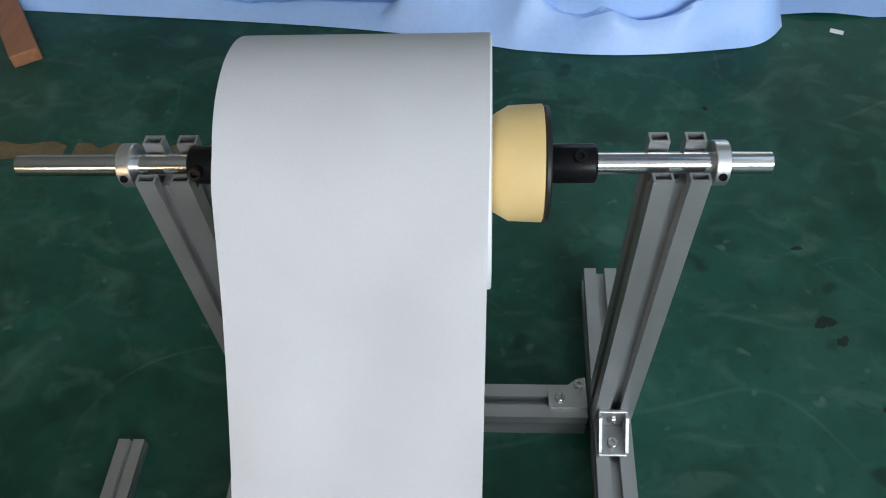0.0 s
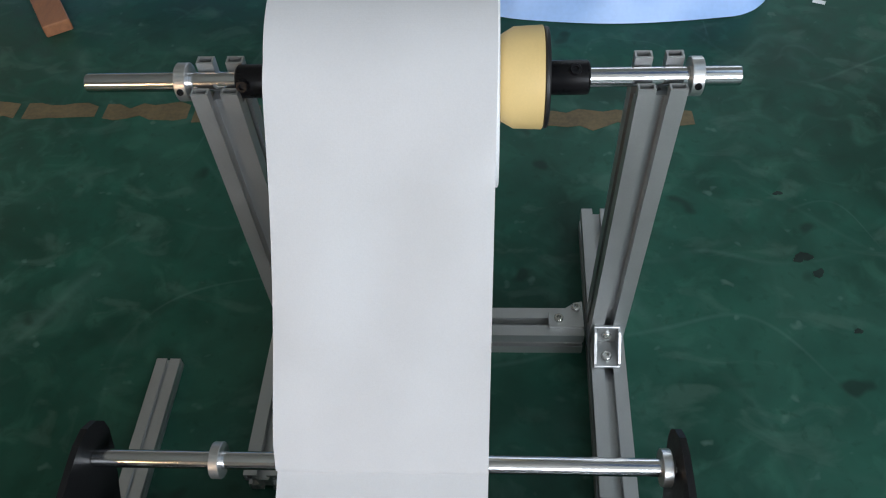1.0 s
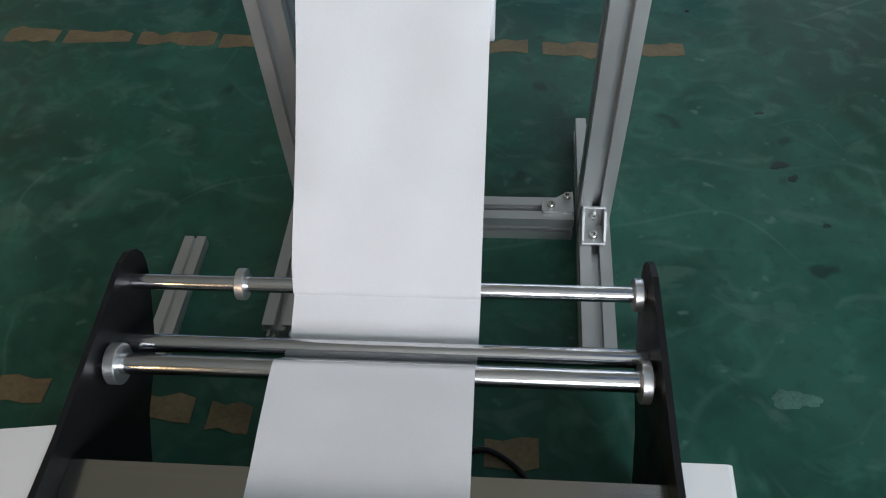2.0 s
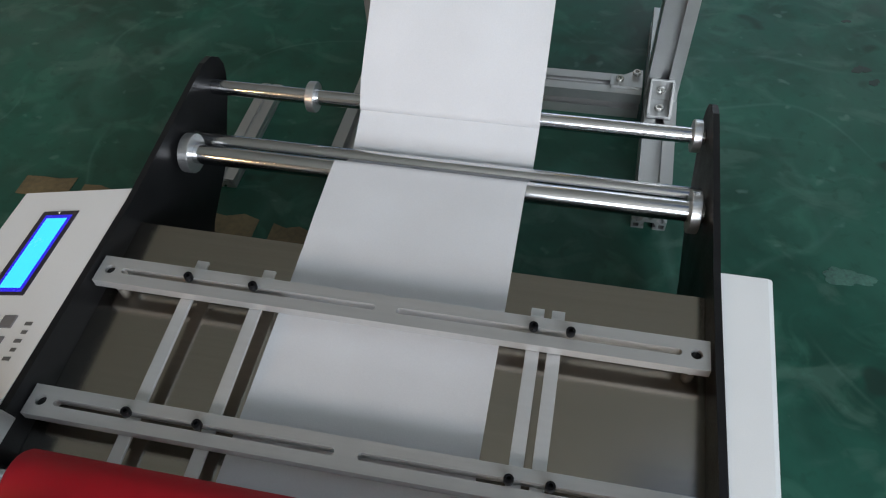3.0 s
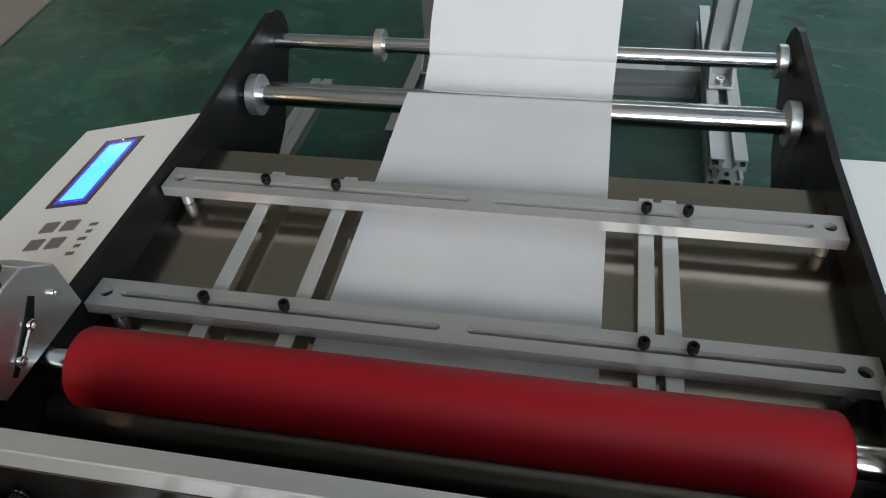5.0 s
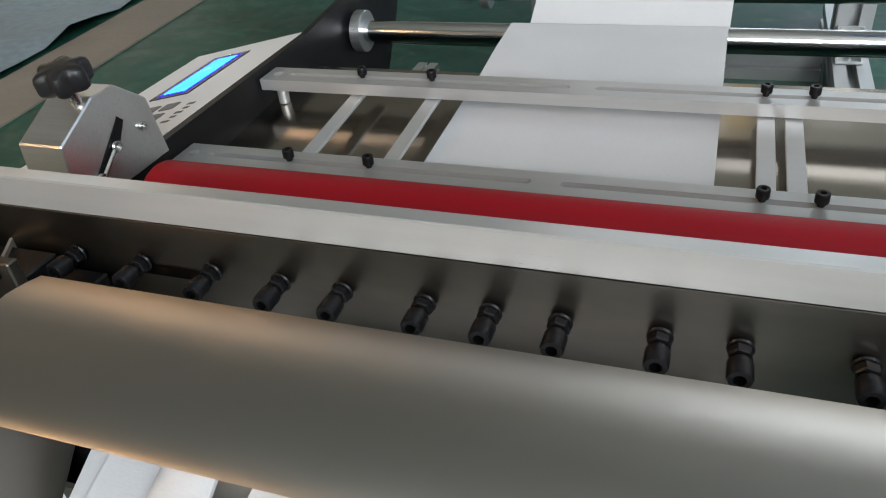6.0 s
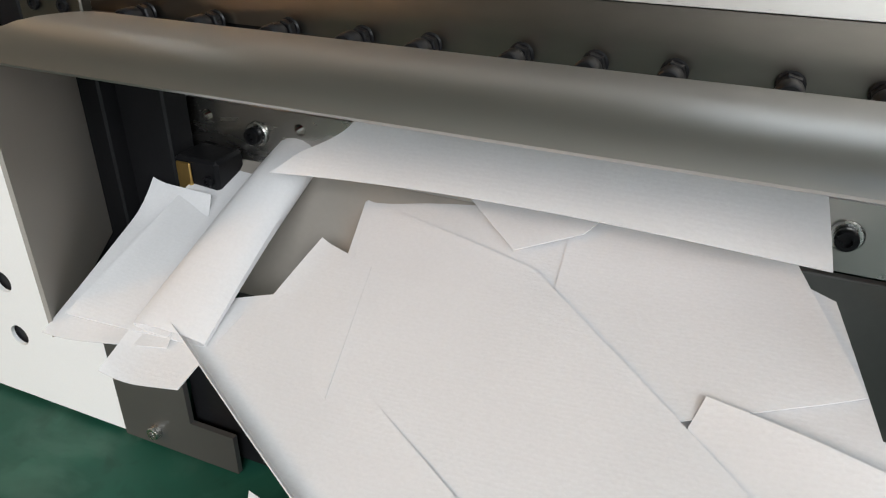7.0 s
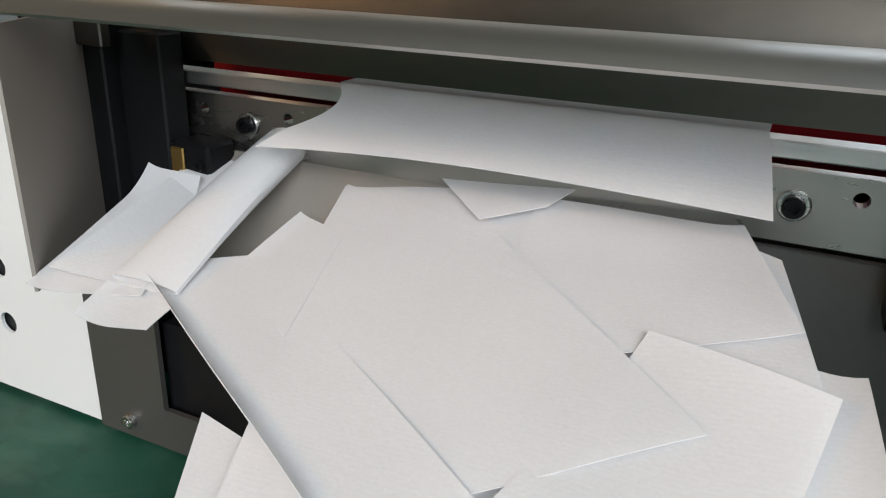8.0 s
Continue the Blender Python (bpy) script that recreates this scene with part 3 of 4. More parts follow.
def bearing_block(s):
    """Leaning bearing block with a lobed clamping knob on top; s is the side."""
    x0, x1 = (-0.2820, -0.2505) if s < 0 else (0.2500, 0.2710)
    dy, dz = (-0.006, 0.003) if s < 0 else (-0.005, -0.001)
    at = lambda pts: [(y + dy, z + dz) for y, z in pts]
    bm = prism(at([(-0.016, 0.1815), (-0.022, 0.222), (-0.045, 0.240), (-0.064, 0.240), (-0.097, 0.224), (-0.100, 0.1815)]), "x", x0, x1)
    bmesh.ops.bevel(bm, geom=list(bm.edges), offset=0.0008, segments=1, affect="EDGES")
    b = part("bearing_block", bm, ALU_CUT, machine, "machined aluminium bearing block", smooth=False)
    face = x1 if s < 0 else x0
    k = 1 if s < 0 else -1
    part("screw", cap_screw((face, -0.034 + dy, 0.208 + dz), (k, 0, 0), 0.0032, 0.0025), ZINC, b)
    # Proud dark piece: the recess's shade is put into its colour and outline.
    a, c = sorted((face - k * 0.001, face + k * 0.0006))
    recess_shade = part("recess_shade", prism(at([(-0.089, 0.190), (-0.086, 0.187), (-0.056, 0.206), (-0.047, 0.218), (-0.051, 0.222), (-0.060, 0.214)]), "x", a, c), BLACK_OX, b, "dark raised piece standing for a shaded recess, with an adjusting screw", smooth=False)
    for y, z, rad in ((-0.0605, 0.2065, 0.0040), (-0.0790, 0.1945, 0.0036)):
        part("screw", cap_screw((face + k * 0.0006, y + dy, z + dz), (k, 0, 0), rad, 0.0028), ZINC, recess_shade)
    part("adjusting_stud", rod((face + k * 0.002, -0.082 + dy, 0.192 + dz), (face + k * 0.002, -0.062 + dy, 0.2065 + dz), 0.0016, 0.0004, 14), ZINC, recess_shade, "bright threaded stud")
    xc = x1 - 0.0065 if s < 0 else 0.2570
    p0 = Vector((xc, -0.0745, 0.236 if s > 0 else 0.2385))
    d = Vector((0, -0.15, 1)).normalized()
    part("knob_stem", rod(p0, p0 + d * 0.016, 0.0035), ZINC, b)
    bm = bmesh.new()
    outline = []
    for i in range(60):
        a = 2 * math.pi * i / 60
        outline.append((0.0140 + 0.0024 * math.cos(6 * a), a))
    rings = []
    for hgt, k2 in ((0.0, 0.80), (0.002, 0.97), (0.004, 1.0), (0.010, 1.0), (0.0125, 0.95), (0.014, 0.80), (0.0145, 0.4)):
        rings.append([bm.verts.new((k2 * r * math.cos(a), k2 * r * math.sin(a), hgt)) for r, a in outline])
    for a, c in zip(rings, rings[1:]):
        for i in range(60):
            bm.faces.new((a[i], a[(i + 1) % 60], c[(i + 1) % 60], c[i]))
    bm.faces.new(rings[0][::-1])
    bm.faces.new(rings[-1])
    bmesh.ops.transform(bm, matrix=Matrix.Translation(p0 + d * 0.0125) @ d.to_track_quat("Z", "Y").to_matrix().to_4x4(), verts=bm.verts)
    part("knob", bm, PLASTIC, b, "black six-lobed plastic knob")


bearing_block(-1)
bearing_block(1)

# front clamping bar, knife and bolts
part("front_bar", prism([(-0.1587, 0.2470), (-0.1708, 0.2500), (-0.1718, 0.2495), (-0.1705, 0.2340), (-0.1690, 0.2335), (-0.1580, 0.2345)], "x", -0.262, 0.262), BAR_ALU, machine, "bright aluminium front bar", smooth=False)
for x0, x1 in ((-0.2625, -0.243), (0.243, 0.2625)):
    part("bar_support", box(x0, x1, -0.190, -0.150, 0.100, 0.2333, 0.001), BLACK_OX, machine, smooth=False)
knife = part("knife_carrier", plate_with_holes([(-0.236, 0.1915), (0.236, 0.1915), (0.236, 0.2336), (-0.236, 0.2336)], [slot(-0.150, -0.118, 0.2085, 0.0035)], "y", -0.1712, -0.1650), KNIFE, machine, "dark steel knife carrier", smooth=False)
for x in (-0.183, -0.146, -0.109, -0.075, -0.046, -0.010, 0.017, 0.044, 0.080, 0.107, 0.146, 0.180):
    bolt = part("knife_bolt", cap_screw((x, -0.1712, 0.2130), (0, -1, 0), 0.0045, 0.0085, 0.0100), BLACK_OX, knife)
    part("lock_nut", ring((x, -0.1745, 0.2130), (x, -0.1785, 0.2130), 0.0022, 0.0044, 6), BLACK_OX, bolt)
    part("washer", ring((x, -0.1730, 0.2130), (x, -0.1743, 0.2130), 0.0022, 0.0048, 20), BLACK_OX, bolt)

# Added black block behind the carrier: gap shade as colour, hides the red roller.
part("gap_shade_block", box(-0.236, 0.236, -0.1645, -0.1585, 0.2050, 0.2330, 0.001), BLACK, machine, "added black block darkening the gap behind the knife carrier", smooth=False)

# curved stainless guard in front of the knife
gp = [(-0.1975, 0.2178), (-0.2060, 0.2200), (-0.2160, 0.2217), (-0.2260, 0.2232), (-0.2370, 0.2246), (-0.2480, 0.2254), (-0.2590, 0.2252), (-0.2670, 0.2238), (-0.2720, 0.2218), (-0.2748, 0.2196)]
rows = []
for i in range(41):
    k = -1 + i / 20
    rows.append([(k * (0.1800 - 0.017 * max(0.0, (-0.2150 - y) / 0.06)), y, z) for y, z in gp])
part("guard", sheet(rows, 0.0014), GUARD_STEEL, machine, "curved satin stainless guard")
# slanting side wings under the guard
for s in (-1, 1):
    part("side_wing", prism([(s * 0.1630, -0.2745), (s * 0.1618, -0.2735), (s * 0.2252, -0.1700), (s * 0.2264, -0.1710)], "z", 0.110, 0.2145), WING, machine, "satin grey steel side wing", smooth=False)

# outfeed front: bed knife bar, lower plates
part("bed_bar", box(-0.236, 0.236, -0.172, -0.160, 0.1800, 0.1865, 0.0006), ALU_CUT, machine, "bright bed knife bar", smooth=False)
bed = part("bed_plate", plate_with_holes([(-0.236, 0.1500), (0.236, 0.1500), (0.236, 0.1765), (-0.236, 0.1765)], [circle(0.1285, 0.1690, 0.0028), circle(-0.110, 0.1690, 0.0028), circle(-0.160, 0.1690, 0.0028)], "y", -0.172, -0.165), STAINLESS, machine, "satin stainless bed plate with bolts", smooth=False)
for x in (0.1080, 0.178, -0.133, -0.180):
    part("washer", ring((x, -0.172, 0.1640), (x, -0.1735, 0.1640), 0.002, 0.0058, 24), ZINC, bed)
    part("bed_bolt", cap_screw((x, -0.1735, 0.1640), (0, -1, 0), 0.0040, 0.004), BLACK_OX, bed)
part("lower_plate", box(-0.160, 0.236, -0.1700, -0.1660, 0.004, 0.1465, 0.0006), LOWER, machine, "dull steel lower plate", smooth=False)
part("chute", prism([(-0.1705, 0.1490), (-0.1715, 0.1500), (-0.2200, 0.1120), (-0.2190, 0.1110)], "x", -0.150, -0.010), WING, machine, "slanting grey steel chute", smooth=False)
# Darker steel than the wings: the foot's shade is put into its colour.
part("foot_plate", prism([(-0.2030, 0.002), (-0.1300, 0.002), (-0.1300, 0.0255), (-0.1560, 0.0255), (-0.1560, 0.1000), (-0.2030, 0.1000)], "y", -0.2230, -0.2200), LOWER, machine, "satin steel foot plate with a cut-out, darkened for shade", smooth=False)
# Solid black box gives the cut-out its shade by colour.
part("cutout_shade_box", box(-0.1600, -0.1000, -0.2150, -0.1720, 0.004, 0.0700, 0.001), BLACK, machine, smooth=False)
part("foot_screw", cap_screw((-0.180, -0.223, 0.0125), (0, -1, 0), 0.0038, 0.004), ZINC, machine)
for s in (-1, 1):
    x0, x1 = sorted((s * 0.2320, s * 0.1960))
    c = part("inner_column", box(x0, x1, -0.198, -0.174, 0.02, 0.212, 0.001), BLACK, machine, "black steel column", smooth=False)
    x0, x1 = sorted((s * 0.1955, s * 0.1680))
    part("column_rail", box(x0, x1, -0.190, -0.1745, 0.02, 0.205, 0.001), BLACK, c, smooth=False)
    x0, x1 = sorted((s * 0.1660, s * 0.1420))
    b = part("sensor_block", box(x0, x1, -0.192, -0.1725, 0.130, 0.1555, 0.0015), BLACK_OX, machine, "small black sensor block", smooth=False)
    x0, x1 = sorted((s * 0.1640, s * 0.1560))
    part("brass_insert", box(x0, x1, -0.1935, -0.1918, 0.134, 0.1535, 0.0006), BRASS, b, "brass insert", smooth=False)
    part("block_screw", cap_screw((s * 0.147, -0.192, 0.146), (0, -1, 0), 0.0025, 0.002), BLACK_OX, b)

# end brackets of the knife carrier
for s in (-1, 1):
    x0, x1 = sorted((s * 0.2240, s * 0.1880))
    br = part("end_bracket", box(x0, x1, -0.2045, -0.1985, 0.1985, 0.2270, 0.0008), KNIFE, machine, "dark steel end bracket", smooth=False)
    for x in (0.2140, 0.1975):
        part("bracket_bolt", cap_screw((s * x, -0.2045, 0.2205), (0, -1, 0), 0.0030, 0.0016), BLACK_OX, br)

# white covers
def cover(s):
    if s < 0:
        top = [(-0.2692, 0.1855), (-0.3980, 0.1565), (-0.4005, 0.1545), (-0.4005, 0.004), (-0.2692, 0.004)]
        c = part("left_cover", prism(top, "y", -0.035, 0.2155), WHITE, machine, "white powder-coated control cover", smooth=False)
        front = part("front_cover", plate_with_holes([(-0.335, 0.004), (-0.2035, 0.004), (-0.2035, 0.205), (-0.335, 0.205)], [circle(-0.2665, 0.0805, 0.0062), circle(-0.2665, 0.0470, 0.0062)], "y", -0.2225, -0.2205), WHITE, machine, "white powder-coated front cover with two holes", smooth=False)
        part("front_cover_backing", box(-0.330, -0.240, -0.2195, -0.205, 0.01, 0.2, 0.001), BLACK, front, smooth=False)
    else:
        top = [(0.2692, 0.1845), (0.3070, 0.1845), (0.3105, 0.1830), (0.3120, 0.1795), (0.3120, 0.004), (0.2692, 0.004)]
        bm = prism(top, "y", -0.190, 0.2055)
        for v in bm.verts:
            if v.co.x > 0.3:
                v.co.x -= 0.038 * (0.2055 - v.co.y)
        c = part("right_cover", bm, WHITE, machine, "white powder-coated side cover", smooth=False)
    return c


left_cover = cover(-1)
cover(1)

# control panel on the left cover: slanted by the cover's slope
slope = math.atan2(0.029, 0.1288)
panel = Matrix.Translation((-0.2692, 0, 0.1855)) @ Matrix.Rotation(-slope, 4, "Y") @ Matrix.Rotation(math.pi, 4, "Z")


def on_panel(bm):
    """Panel coordinates: x to the outer edge, y towards the operator, z out of the cover."""
    bmesh.ops.transform(bm, matrix=panel, verts=bm.verts)
    return bm


def panel_box(u0, u1, v0, v1, h0, h1, bevel=0.0004):
    # u: metres from the inner edge; v: world y
    return on_panel(box(u0, u1, -v1, -v0, h0, h1, bevel))


display = part("display_bezel", panel_box(0.0485, 0.0915, 0.0885, 0.1885, -0.001, 0.0008, 0.0004), BEZEL, left_cover, "dark metal display bezel", smooth=False)
part("display_rim", panel_box(0.0530, 0.0850, 0.0920, 0.1830, 0.0006, 0.0012, 0.0002), LCD_RIM, display, "violet backlit display border", smooth=False)
part("display_screen", panel_box(0.0565, 0.0810, 0.0960, 0.1785, 0.0010, 0.0016, 0.0002), LCD_BLUE, display, "lit blue display with no writing", smooth=False)
part("display_screw", on_panel(cap_screw((0.070, -0.186, 0.0008), (0, 0, 1), 0.0018, 0.001)), ZINC, display)
for u in (0.0665, 0.0460):
    for v in (0.0610, 0.0400):
        part("key", panel_box(u - 0.0075, u + 0.0075, v - 0.0065, v + 0.0065, -0.0005, 0.0009, 0.0006), KEY, left_cover, "grey membrane key", smooth=False)
for i in range(5):
    v = 0.0600 - 0.0085 * i
    part("marking", panel_box(0.0185, 0.0260 - 0.002 * (i % 2), v - 0.0022, v + 0.0012, -0.0003, 0.0004, 0), INK, left_cover, smooth=False)



# ---- cut sheets piled at the outfeed ----
def heap(x, y):
    """Height of the heap of sheets; it falls to the floor in front of the machine."""
    z = 0.1435 + 0.075 * x + 0.27 * (y + 0.204)
    if y < -0.33:
        z -= 1.3 * (y + 0.33) ** 2 * 6
    return max(z, 0.004)


def cut_sheet(corners, lift=0.0, sag=0.002, curl=(), seed=0, label="white nonwoven sheet lying on the heap", n=16):
    """A cut sheet draped on the heap between four corners. curl: (side, share, height) lifts an edge; sides w, e, n, s."""
    rnd = random.Random(seed)
    ph = [rnd.uniform(0, 6.28) for _ in range(4)]
    a, b, c, d = (Vector(p) for p in corners)
    rows = []
    for j in range(n + 1):
        row = []
        for i in range(n + 1):
            u, v = i / n, j / n
            p = (a * (1 - u) + b * u) * (1 - v) + (d * (1 - u) + c * u) * v
            z = heap(p.x, p.y) + lift
            z += sag * (math.sin(p.x * 42 + ph[0]) * math.sin(p.y * 37 + ph[1]) * 0.6 + 0.4 * math.sin((p.x + p.y) * 60 + ph[2]))
            for side, w, hgt in curl:
                e = {"w": u, "e": 1 - u, "n": v, "s": 1 - v}[side]
                if e < w:
                    z += hgt * (1 - e / w) ** 2
            row.append((p.x, p.y, max(z, 0.003)))
        rows.append(row)
    ob = part("fabric_sheet", sheet(rows, 0.0004), SHEER)
    return tagged(ob, label, "fabric sheet", "cut sheets")


cut_sheet([(-0.078, -0.172), (0.095, -0.172), (0.160, -0.470), (0.030, -0.470)], -0.012, 0.003, seed=1, label="creased white nonwoven sheet under the heap", n=26)
cut_sheet([(0.050, -0.236), (0.118, -0.250), (0.122, -0.345), (0.030, -0.330)], -0.008, 0.003, (("e", 0.3, 0.003),), seed=2, label="white nonwoven sheet hanging over the heap")
cut_sheet([(0.075, -0.246), (0.127, -0.262), (0.112, -0.330), (0.050, -0.322)], -0.001, 0.002, (("n", 0.3, 0.003),), seed=12, label="small white nonwoven sheet with a lifted edge")
cut_sheet([(0.015, -0.174), (0.0935, -0.180), (0.1165, -0.2345), (0.025, -0.272)], -0.0008, 0.0015, (("e", 0.15, 0.001),), seed=6, label="flat white nonwoven sheet near the bed")
cut_sheet([(-0.076, -0.174), (0.020, -0.171), (0.060, -0.310), (-0.051, -0.262)], -0.001, 0.0015, (("w", 0.2, 0.001),), seed=4, label="broad white nonwoven sheet in the heap")
cut_sheet([(-0.046, -0.307), (0.030, -0.325), (0.050, -0.378), (-0.022, -0.354)], -0.004, 0.002, seed=3, label="white nonwoven sheet hanging over the heap")
cut_sheet([(-0.176, -0.196), (-0.140, -0.200), (-0.106, -0.272), (-0.1615, -0.279)], 0.003, 0.0008, (("n", 0.25, 0.007), ("w", 0.3, 0.002)), seed=5, label="creased white nonwoven offcut with a raised corner")
cut_sheet([(-0.128, -0.255), (-0.088, -0.250), (-0.091, -0.285), (-0.124, -0.288)], 0.001, 0.0015, (("w", 0.5, 0.004),), seed=7, label="small white nonwoven offcut")
cut_sheet([(-0.126, -0.256), (-0.078, -0.236), (0.050, -0.316), (0.010, -0.333)], 0.001, 0.0015, (("w", 0.10, 0.006),), seed=10, label="white nonwoven sheet with an upturned edge")
cut_sheet([(-0.080, -0.206), (-0.052, -0.216), (-0.038, -0.275), (-0.083, -0.247)], 0.0004, 0.0008, (("w", 0.25, 0.001),), seed=8, label="small white nonwoven offcut")
cut_sheet([(-0.074, -0.178), (0.010, -0.205), (0.0975, -0.279), (-0.010, -0.352)], 0.0004, 0.0010, (), seed=9, label="broad white nonwoven sheet on top of the heap")

cut_sheet([(-0.030, -0.172), (0.030, -0.170), (0.022, -0.186), (-0.001, -0.199)], 0.0030, 0.0005, seed=14, label="small white nonwoven offcut")
cut_sheet([(0.085, -0.236), (0.1335, -0.2461), (0.1420, -0.305), (0.080, -0.312)], -0.004, 0.0025, (("e", 0.2, 0.002),), seed=21, label="creased white nonwoven sheet at the edge of the heap")
cut_sheet([(0.090, -0.186), (0.1075, -0.196), (0.1260, -0.262), (0.084, -0.268)], -0.003, 0.0015, seed=22, label="white nonwoven sheet with one corner sticking out")
# a lower sheet that slides off the heap to the floor
rows = []
for j in range(13):
    v = j / 12
    rows.append([(-0.128 + 0.050 * i / 12 + 0.012 * v, -0.290 - 0.080 * v + 0.010 * math.sin(2.6 * i / 12), 0.003 + 0.024 * (1 - v) ** 1.6 * (0.55 + 0.45 * i / 12)) for i in range(13)])
tagged(part("fabric_sheet", sheet(rows, 0.0004), SHEER), "white nonwoven sheet sliding from the heap to the floor", "fabric sheet", "cut sheets")

# a sheet that has rolled itself up, lying on the heap
bm_rows = []
for j in range(17):
    v = j / 16
    cx, cy = -0.1130 + 0.004 * v, -0.170 - 0.098 * v
    base = heap(cx, cy) + 0.003
    rad = 0.0120 + 0.006 * v
    flat = 0.78 - 0.68 * v ** 1.1
    row = [(cx - 0.046, cy - 0.004, base + 0.001), (cx - 0.028, cy - 0.002, base)]
    for i in range(19):
        a = radians(-90 + 360 * i / 18)
        rr = rad * (1 - 0.010 * i)
        row.append((cx + rr * math.cos(a), cy, base + (rad + rr * math.sin(a)) * flat))
    bm_rows.append(row)
ob = part("rolled_sheet", sheet(bm_rows, 0.0004), SHEER)
tagged(ob, "white nonwoven sheet rolled up into a loose flattened tube", "fabric sheet", "cut sheets")

# the sheet that comes out of the knife, drooping over the heap
rows = []
for j in range(25):
    k = j / 24
    y = -0.150 - 0.059 * k
    d = max(0.0, (k - 0.36) / 0.64)
    z = 0.1888 - 0.0205 * d ** 1.25
    w0, w1 = -0.0820 + 0.009 * math.sin(math.pi * min(1, d * 1.3)) - 0.018 * d ** 2.2, 0.0955 + 0.007 * d
    rows.append([(w0 + (w1 - w0) * i / 24, y, z + 0.0025 * math.sin(math.pi * i / 24) * d - 0.003 * d * (1 - i / 24) ** 4) for i in range(25)])
ob = part("fresh_sheet", sheet(rows, 0.0004), SHEER)
tagged(ob, "white nonwoven sheet coming out under the knife", "fabric sheet", "cut sheets")

# ---- things on the floor ----
def ragged(x0, x1, y0, y1, seed, h=0.0008):
    rnd = random.Random(seed)
    pts = []
    n = max(3, int((x1 - x0) / 0.02))
    for i in range(n + 1):
        pts.append((x0 + (x1 - x0) * i / n, y0 + rnd.uniform(-0.004, 0.004) * (1 + 2 * (rnd.random() < 0.15))))
    for i in range(n, -1, -1):
        pts.append((x0 + (x1 - x0) * i / n, y1 + rnd.uniform(-0.004, 0.004) * (1 + 2 * (rnd.random() < 0.15))))
    return prism(pts, "z", 0.0, h)


line_1 = thing("floor_marking", (-0.2, 1.06, 0), "worn yellow-brown marking tape torn off in pieces", "floor tape", "worn floor tapes", "structure")
for i, (x0, x1) in enumerate(((-0.80, -0.70), (-0.685, -0.56), (-0.545, -0.40), (-0.39, -0.28), (-0.255, -0.05), (-0.03, 0.16), (0.185, 0.425))):
    y = 1.075 - 0.042 * ((x0 + 0.8) / 1.2)
    part("tape_piece", ragged(x0, x1, y - 0.019, y + 0.017, 40 + i), TAPE, line_1, smooth=False)
line_2 = thing("floor_marking", (-0.2, 0.32, 0), "worn yellow-brown marking tape under the machine", "floor tape", "worn floor tapes", "structure")
for i, (x0, x1) in enumerate(((-0.57, -0.50), (-0.485, -0.42), (-0.30, -0.235), (-0.215, -0.165), (0.105, 0.165))):
    y = 0.350 - 0.062 * ((x0 + 0.5) / 0.66)
    part("tape_piece", ragged(x0, x1, y - 0.018, y + 0.016, 60 + i), TAPE, line_2, smooth=False)

bm = extrusion("y", -0.299, 0.015, 0.392, 0.583, 0.030, 0.004)
bmesh.ops.scale(bm, vec=(1, 1, 0.5), verts=bm.verts)
offcut = part("aluminium_offcut", bm, ALU, smooth=False)
tagged(offcut, "short silver aluminium profile lying on the floor", "metal profile")
knot = box(-0.025, 0.025, -0.26, 0.26, 0.0, 0.024, 0.002)
bmesh.ops.transform(knot, matrix=Matrix.Translation((-0.845, 1.508, 0)) @ Matrix.Rotation(radians(33), 4, "Z"), verts=knot.verts)
ob = part("wooden_batten", knot, WOOD)
tagged(ob, "reddish-brown wooden batten lying on the floor", "wood batten")
scrap = box(-0.011, 0.011, -0.005, 0.005, 0.0, 0.002, 0.0004)
bmesh.ops.transform(scrap, matrix=Matrix.Translation((0.703, 1.350, 0)) @ Matrix.Rotation(radians(-25), 4, "Z"), verts=scrap.verts)
ob = part("paper_scrap", scrap, PAPER)
tagged(ob, "tiny white scrap on the green floor", "scrap")
crumb = bmesh.new()
bmesh.ops.create_icosphere(crumb, subdivisions=2, radius=0.004)
for v in crumb.verts:
    v.co *= 1 + 0.35 * noise.noise(v.co * 400)
    v.co.z = abs(v.co.z) * 0.6
bmesh.ops.translate(crumb, vec=(0.447, 1.156, 0), verts=crumb.verts)
ob = part("dirt_crumb", crumb, BLACK)
tagged(ob, "small black crumb of dirt on the floor", "dirt")

# pale strip and polythene farther off on the floor
ob = part("floor_strip", ragged(-1.0, -0.86, -1.0, 2.2, 5, 0.003), CARD)
for v in ob.data.vertices:
    v.co.x -= 0.10 * (v.co.y - 0.35) - 0.01
tagged(ob, "beige worn strip on the floor", "floor strip", kind="structure")
rows = []
for j in range(41):
    y = -0.9 + 3.0 * j / 40
    row = []
    for i in range(31):
        x = -1.00 - 0.10 * (y - 0.35) - 1.6 * i / 30
        row.append((x, y, 0.005 + 0.02 * abs(noise.noise((x * 5, y * 5, 3.1))) + 0.012 * abs(noise.noise((x * 14, y * 11, 1.7)))))
    rows.append(row)
ob = part("grey_polythene", sheet(rows, 0.0006), POLY)
tagged(ob, "crumpled grey-blue polythene sheet spread on the floor", "plastic sheet")

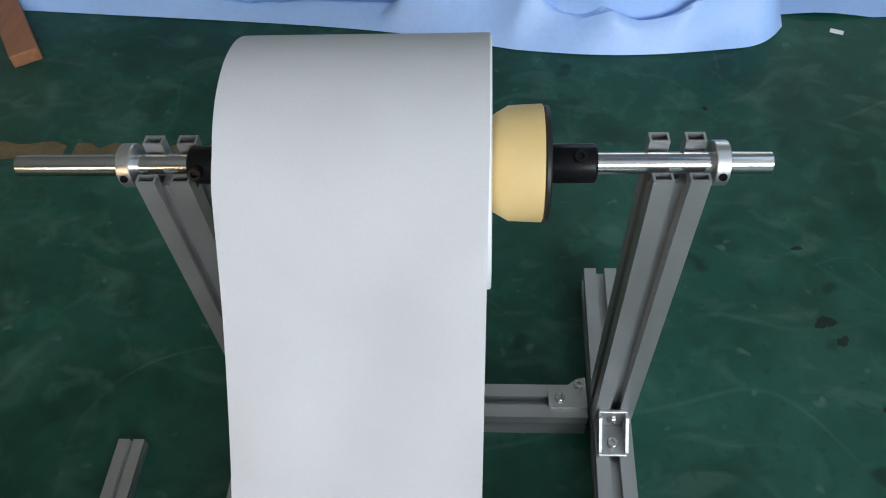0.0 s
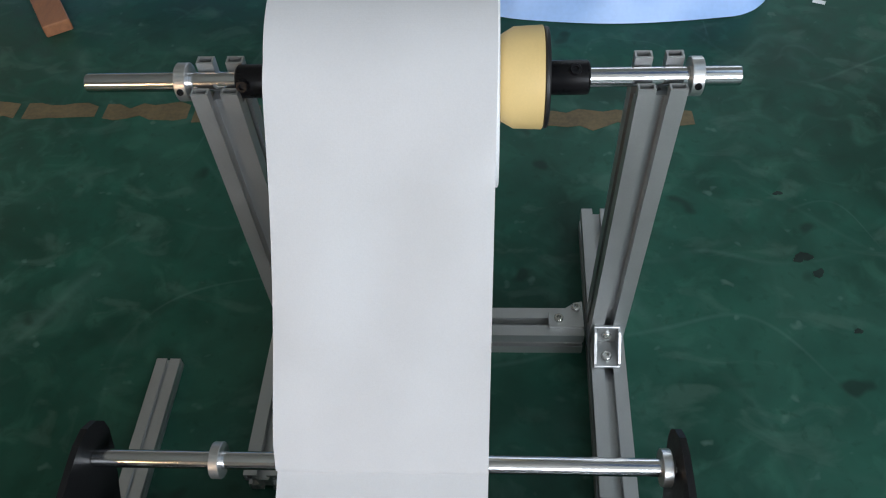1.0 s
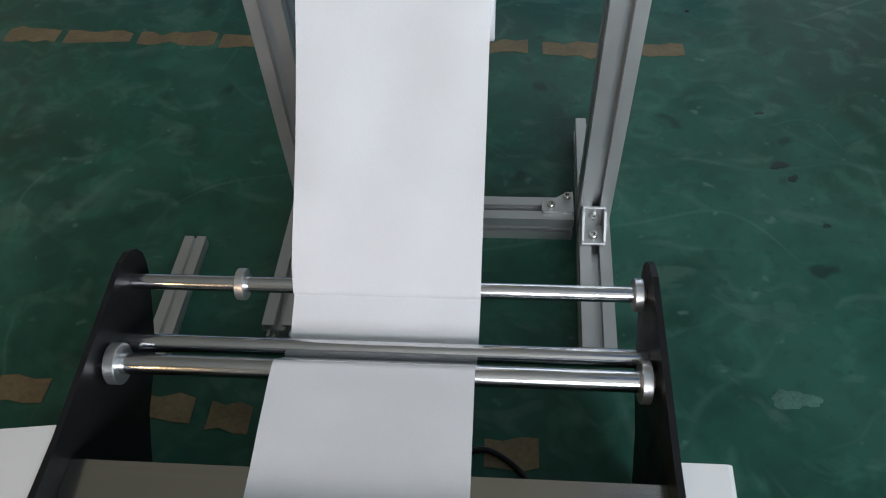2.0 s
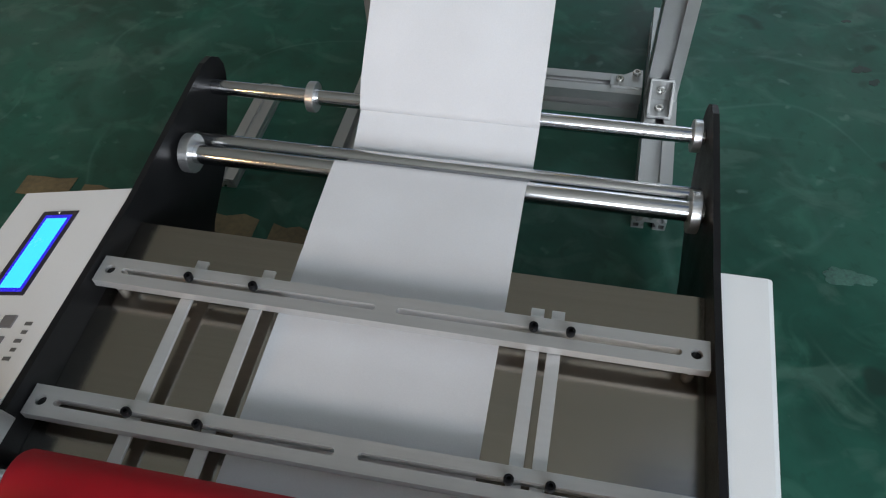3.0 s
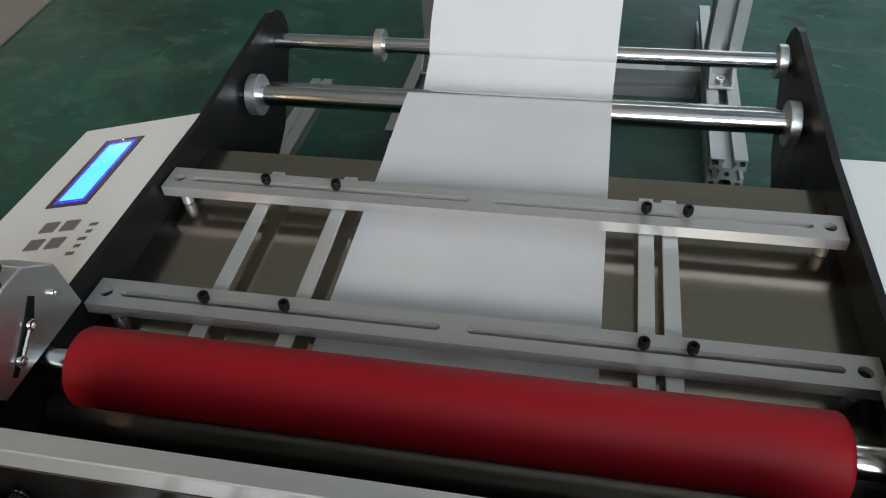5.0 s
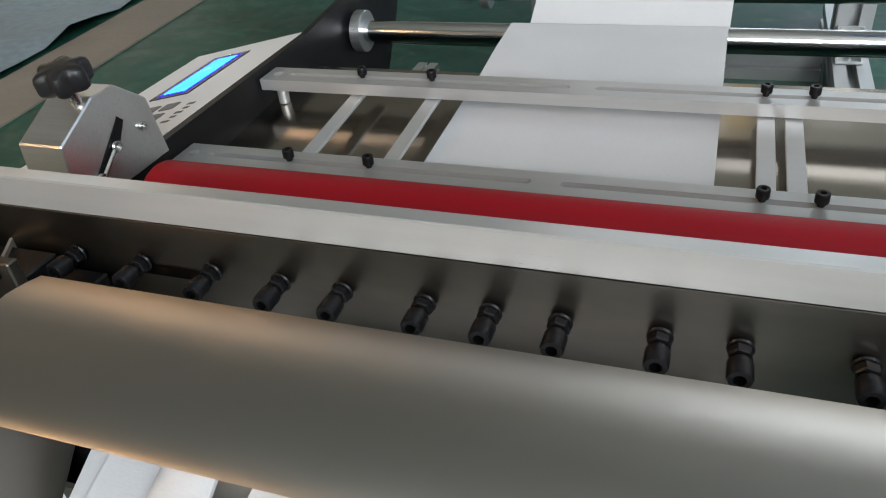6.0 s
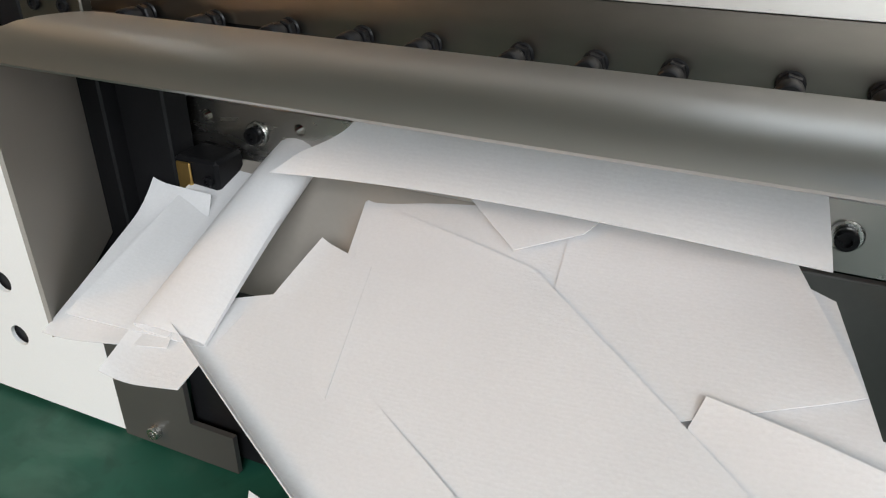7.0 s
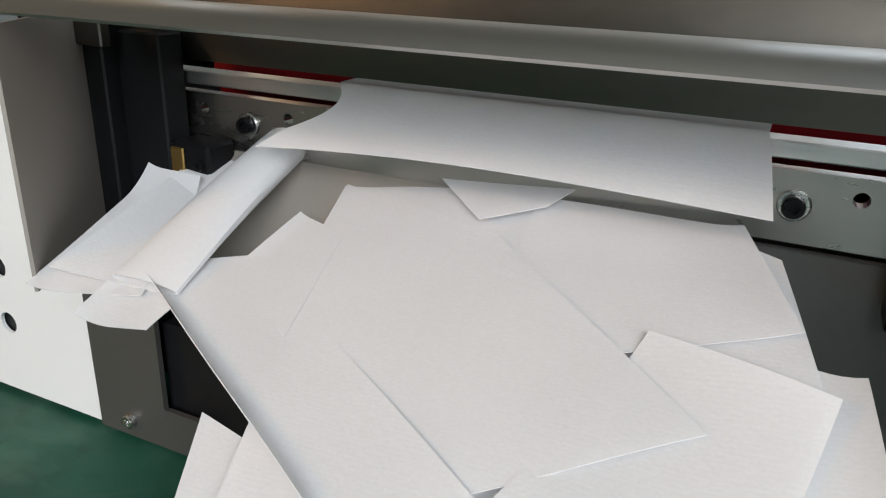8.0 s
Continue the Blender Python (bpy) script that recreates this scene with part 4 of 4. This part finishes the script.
# blue polythene behind the stand
def blue_cover():
    rows = []
    for j in range(111):
        v = j / 110
        row = []
        for i in range(221):
            u = i / 220
            x = -0.95 + 1.565 * u
            front = 1.470 - 0.108 * (x + 0.95) if x < 0.15 else 1.351 - 0.05 * (x - 0.15) * (x - 0.15)
            front -= 0.058 * math.exp(-((x - 0.33) / 0.30) ** 2)
            corner = max(0.0, (x - 0.53) / 0.085)
            y = front + 0.05 * corner ** 2.5 + v * (0.75 - 0.05 * corner)
            d = v * 0.75
            ramp = min(1.0, d / 0.05)
            z = 0.026 * math.sin(ramp * math.pi / 2)
            warp = noise.noise((x * 2.6, y * 2.6, 7.7))
            along = noise.noise((x * 1.7 + 3, y * 1.7, 4.1))
            z += 0.034 * ramp * max(0.0, math.sin(d * 46 - 5.2 * warp + 2.5 * x)) ** 2 * 0.5
            z += 0.060 * ramp * max(0.0, 0.30 - abs(noise.noise((x * 3.4 + y * 2.8 + warp, y * 6.5 - x * 3.2, 2.2)))) * 2.2
            z += 0.050 * ramp * max(0.0, along + 0.1)
            crease = 0.052 + 0.030 * noise.noise((x * 4.0, 1.3, 0.2))
            step = min(1.0, max(0.0, (d - crease) / 0.018))
            z -= 0.030 * math.exp(-((d - crease) / 0.010) ** 2)
            cell = noise.voronoi((x * 5.5 + 0.6 * warp, y * 8.0 + 0.8 * along, 0.0))[0]
            z += step * (0.090 * (cell[1] - cell[0]) + 0.050 * cell[0])
            fine = noise.voronoi((x * 13.0, y * 15.0 + x * 6, 3.0))[0]
            z += step * 0.012 * (fine[1] - fine[0])
            z += 0.010 * ramp * abs(noise.noise((x * 11 + y * 9, y * 16 - x * 8, 5.2)))
            z *= min(1.0, (1 - u) / 0.02 + 0.25)
            row.append((x, y, max(z, 0.0) + 0.002))
        rows.append(row)
    return sheet(rows, 0.0008)


ob = part("blue_polythene", blue_cover(), BLUE)
tagged(ob, "crumpled light blue polythene sheet with deep folds", "plastic sheet")
rows = [[(0.45 + 1.3 * i / 40, 1.402 - 0.075 * (0.45 + 1.3 * i / 40 - 0.62) + 0.6 * j / 12, 0.001 + 0.010 * min(1, j / 2) + 0.010 * abs(noise.noise((i * 0.2, j * 0.5, 9)))) for i in range(41)] for j in range(13)]
ob = part("blue_polythene", sheet(rows, 0.0006), BLUE)
tagged(ob, "flat light blue polythene sheet beneath the crumpled one", "plastic sheet")


def cable(name, points, r, mat, label, category):
    cu = bpy.data.curves.new(name, "CURVE")
    cu.dimensions, cu.bevel_depth, cu.bevel_resolution, cu.resolution_u = "3D", r, 3, 12
    sp = cu.splines.new("BEZIER")
    sp.bezier_points.add(len(points) - 1)
    for bp, p in zip(sp.bezier_points, points):
        bp.co, bp.handle_left_type, bp.handle_right_type = p, "AUTO", "AUTO"
    cu.materials.append(mat)
    ob = new(name, cu)
    me = bpy.data.meshes.new_from_object(ob.evaluated_get(bpy.context.evaluated_depsgraph_get()))
    bpy.data.objects.remove(ob)
    return tagged(new(name, me), label, category)


cable("power_cable", [(0.03, 0.12, 0.0035), (0.06, 0.25, 0.0035), (0.093, 0.292, 0.0035), (0.125, 0.286, 0.0035), (0.165, 0.235, 0.0035), (0.20, 0.10, 0.0035)], 0.0035, BLACK, "black power cable lying on the floor under the machine", "cable")


def patch(name, x, y, rx, ry, turn, seed, mat, label, category, h=0.0005):
    """A thin stain or scuff with an uneven outline, lying on the floor."""
    rnd = random.Random(seed)
    ph = [rnd.uniform(0, 6.28) for _ in range(3)]
    pts = []
    for i in range(36):
        a = 2 * math.pi * i / 36
        k = 1 + 0.22 * math.sin(2 * a + ph[0]) + 0.16 * math.sin(3 * a + ph[1]) + 0.10 * math.sin(7 * a + ph[2]) + rnd.uniform(-0.06, 0.06)
        u, v = rx * k * math.cos(a), ry * k * math.sin(a)
        c, s = math.cos(radians(turn)), math.sin(radians(turn))
        pts.append((x + u * c - v * s, y + u * s + v * c))
    return tagged(part(name, prism(pts, "z", 0.0, h), mat, smooth=False), label, category, kind="structure")


OIL = material("dried_oil", (0.004, 0.017, 0.012), 0.45, spread=0.4, scale=40, fine=300, bump=0.05)
for i, (x, y, rx, ry, turn) in enumerate(((0.522, 0.757, 0.011, 0.009, 20), (0.536, 0.730, 0.008, 0.006, 70), (0.517, 0.875, 0.006, 0.004, 0), (0.560, 0.640, 0.005, 0.004, 40))):
    patch("oil_stain", x, y, rx, ry, turn, 80 + i, OIL, "small dark dried oil stain on the green floor", "floor stain")
WORN = material("worn_floor_paint", (0.040, 0.105, 0.080), 0.6, spread=0.6, scale=45, fine=260, bump=0.1)
patch("worn_spot", 0.455, 0.372, 0.024, 0.013, -10, 91, WORN, "pale worn spot in the green floor paint", "floor stain")
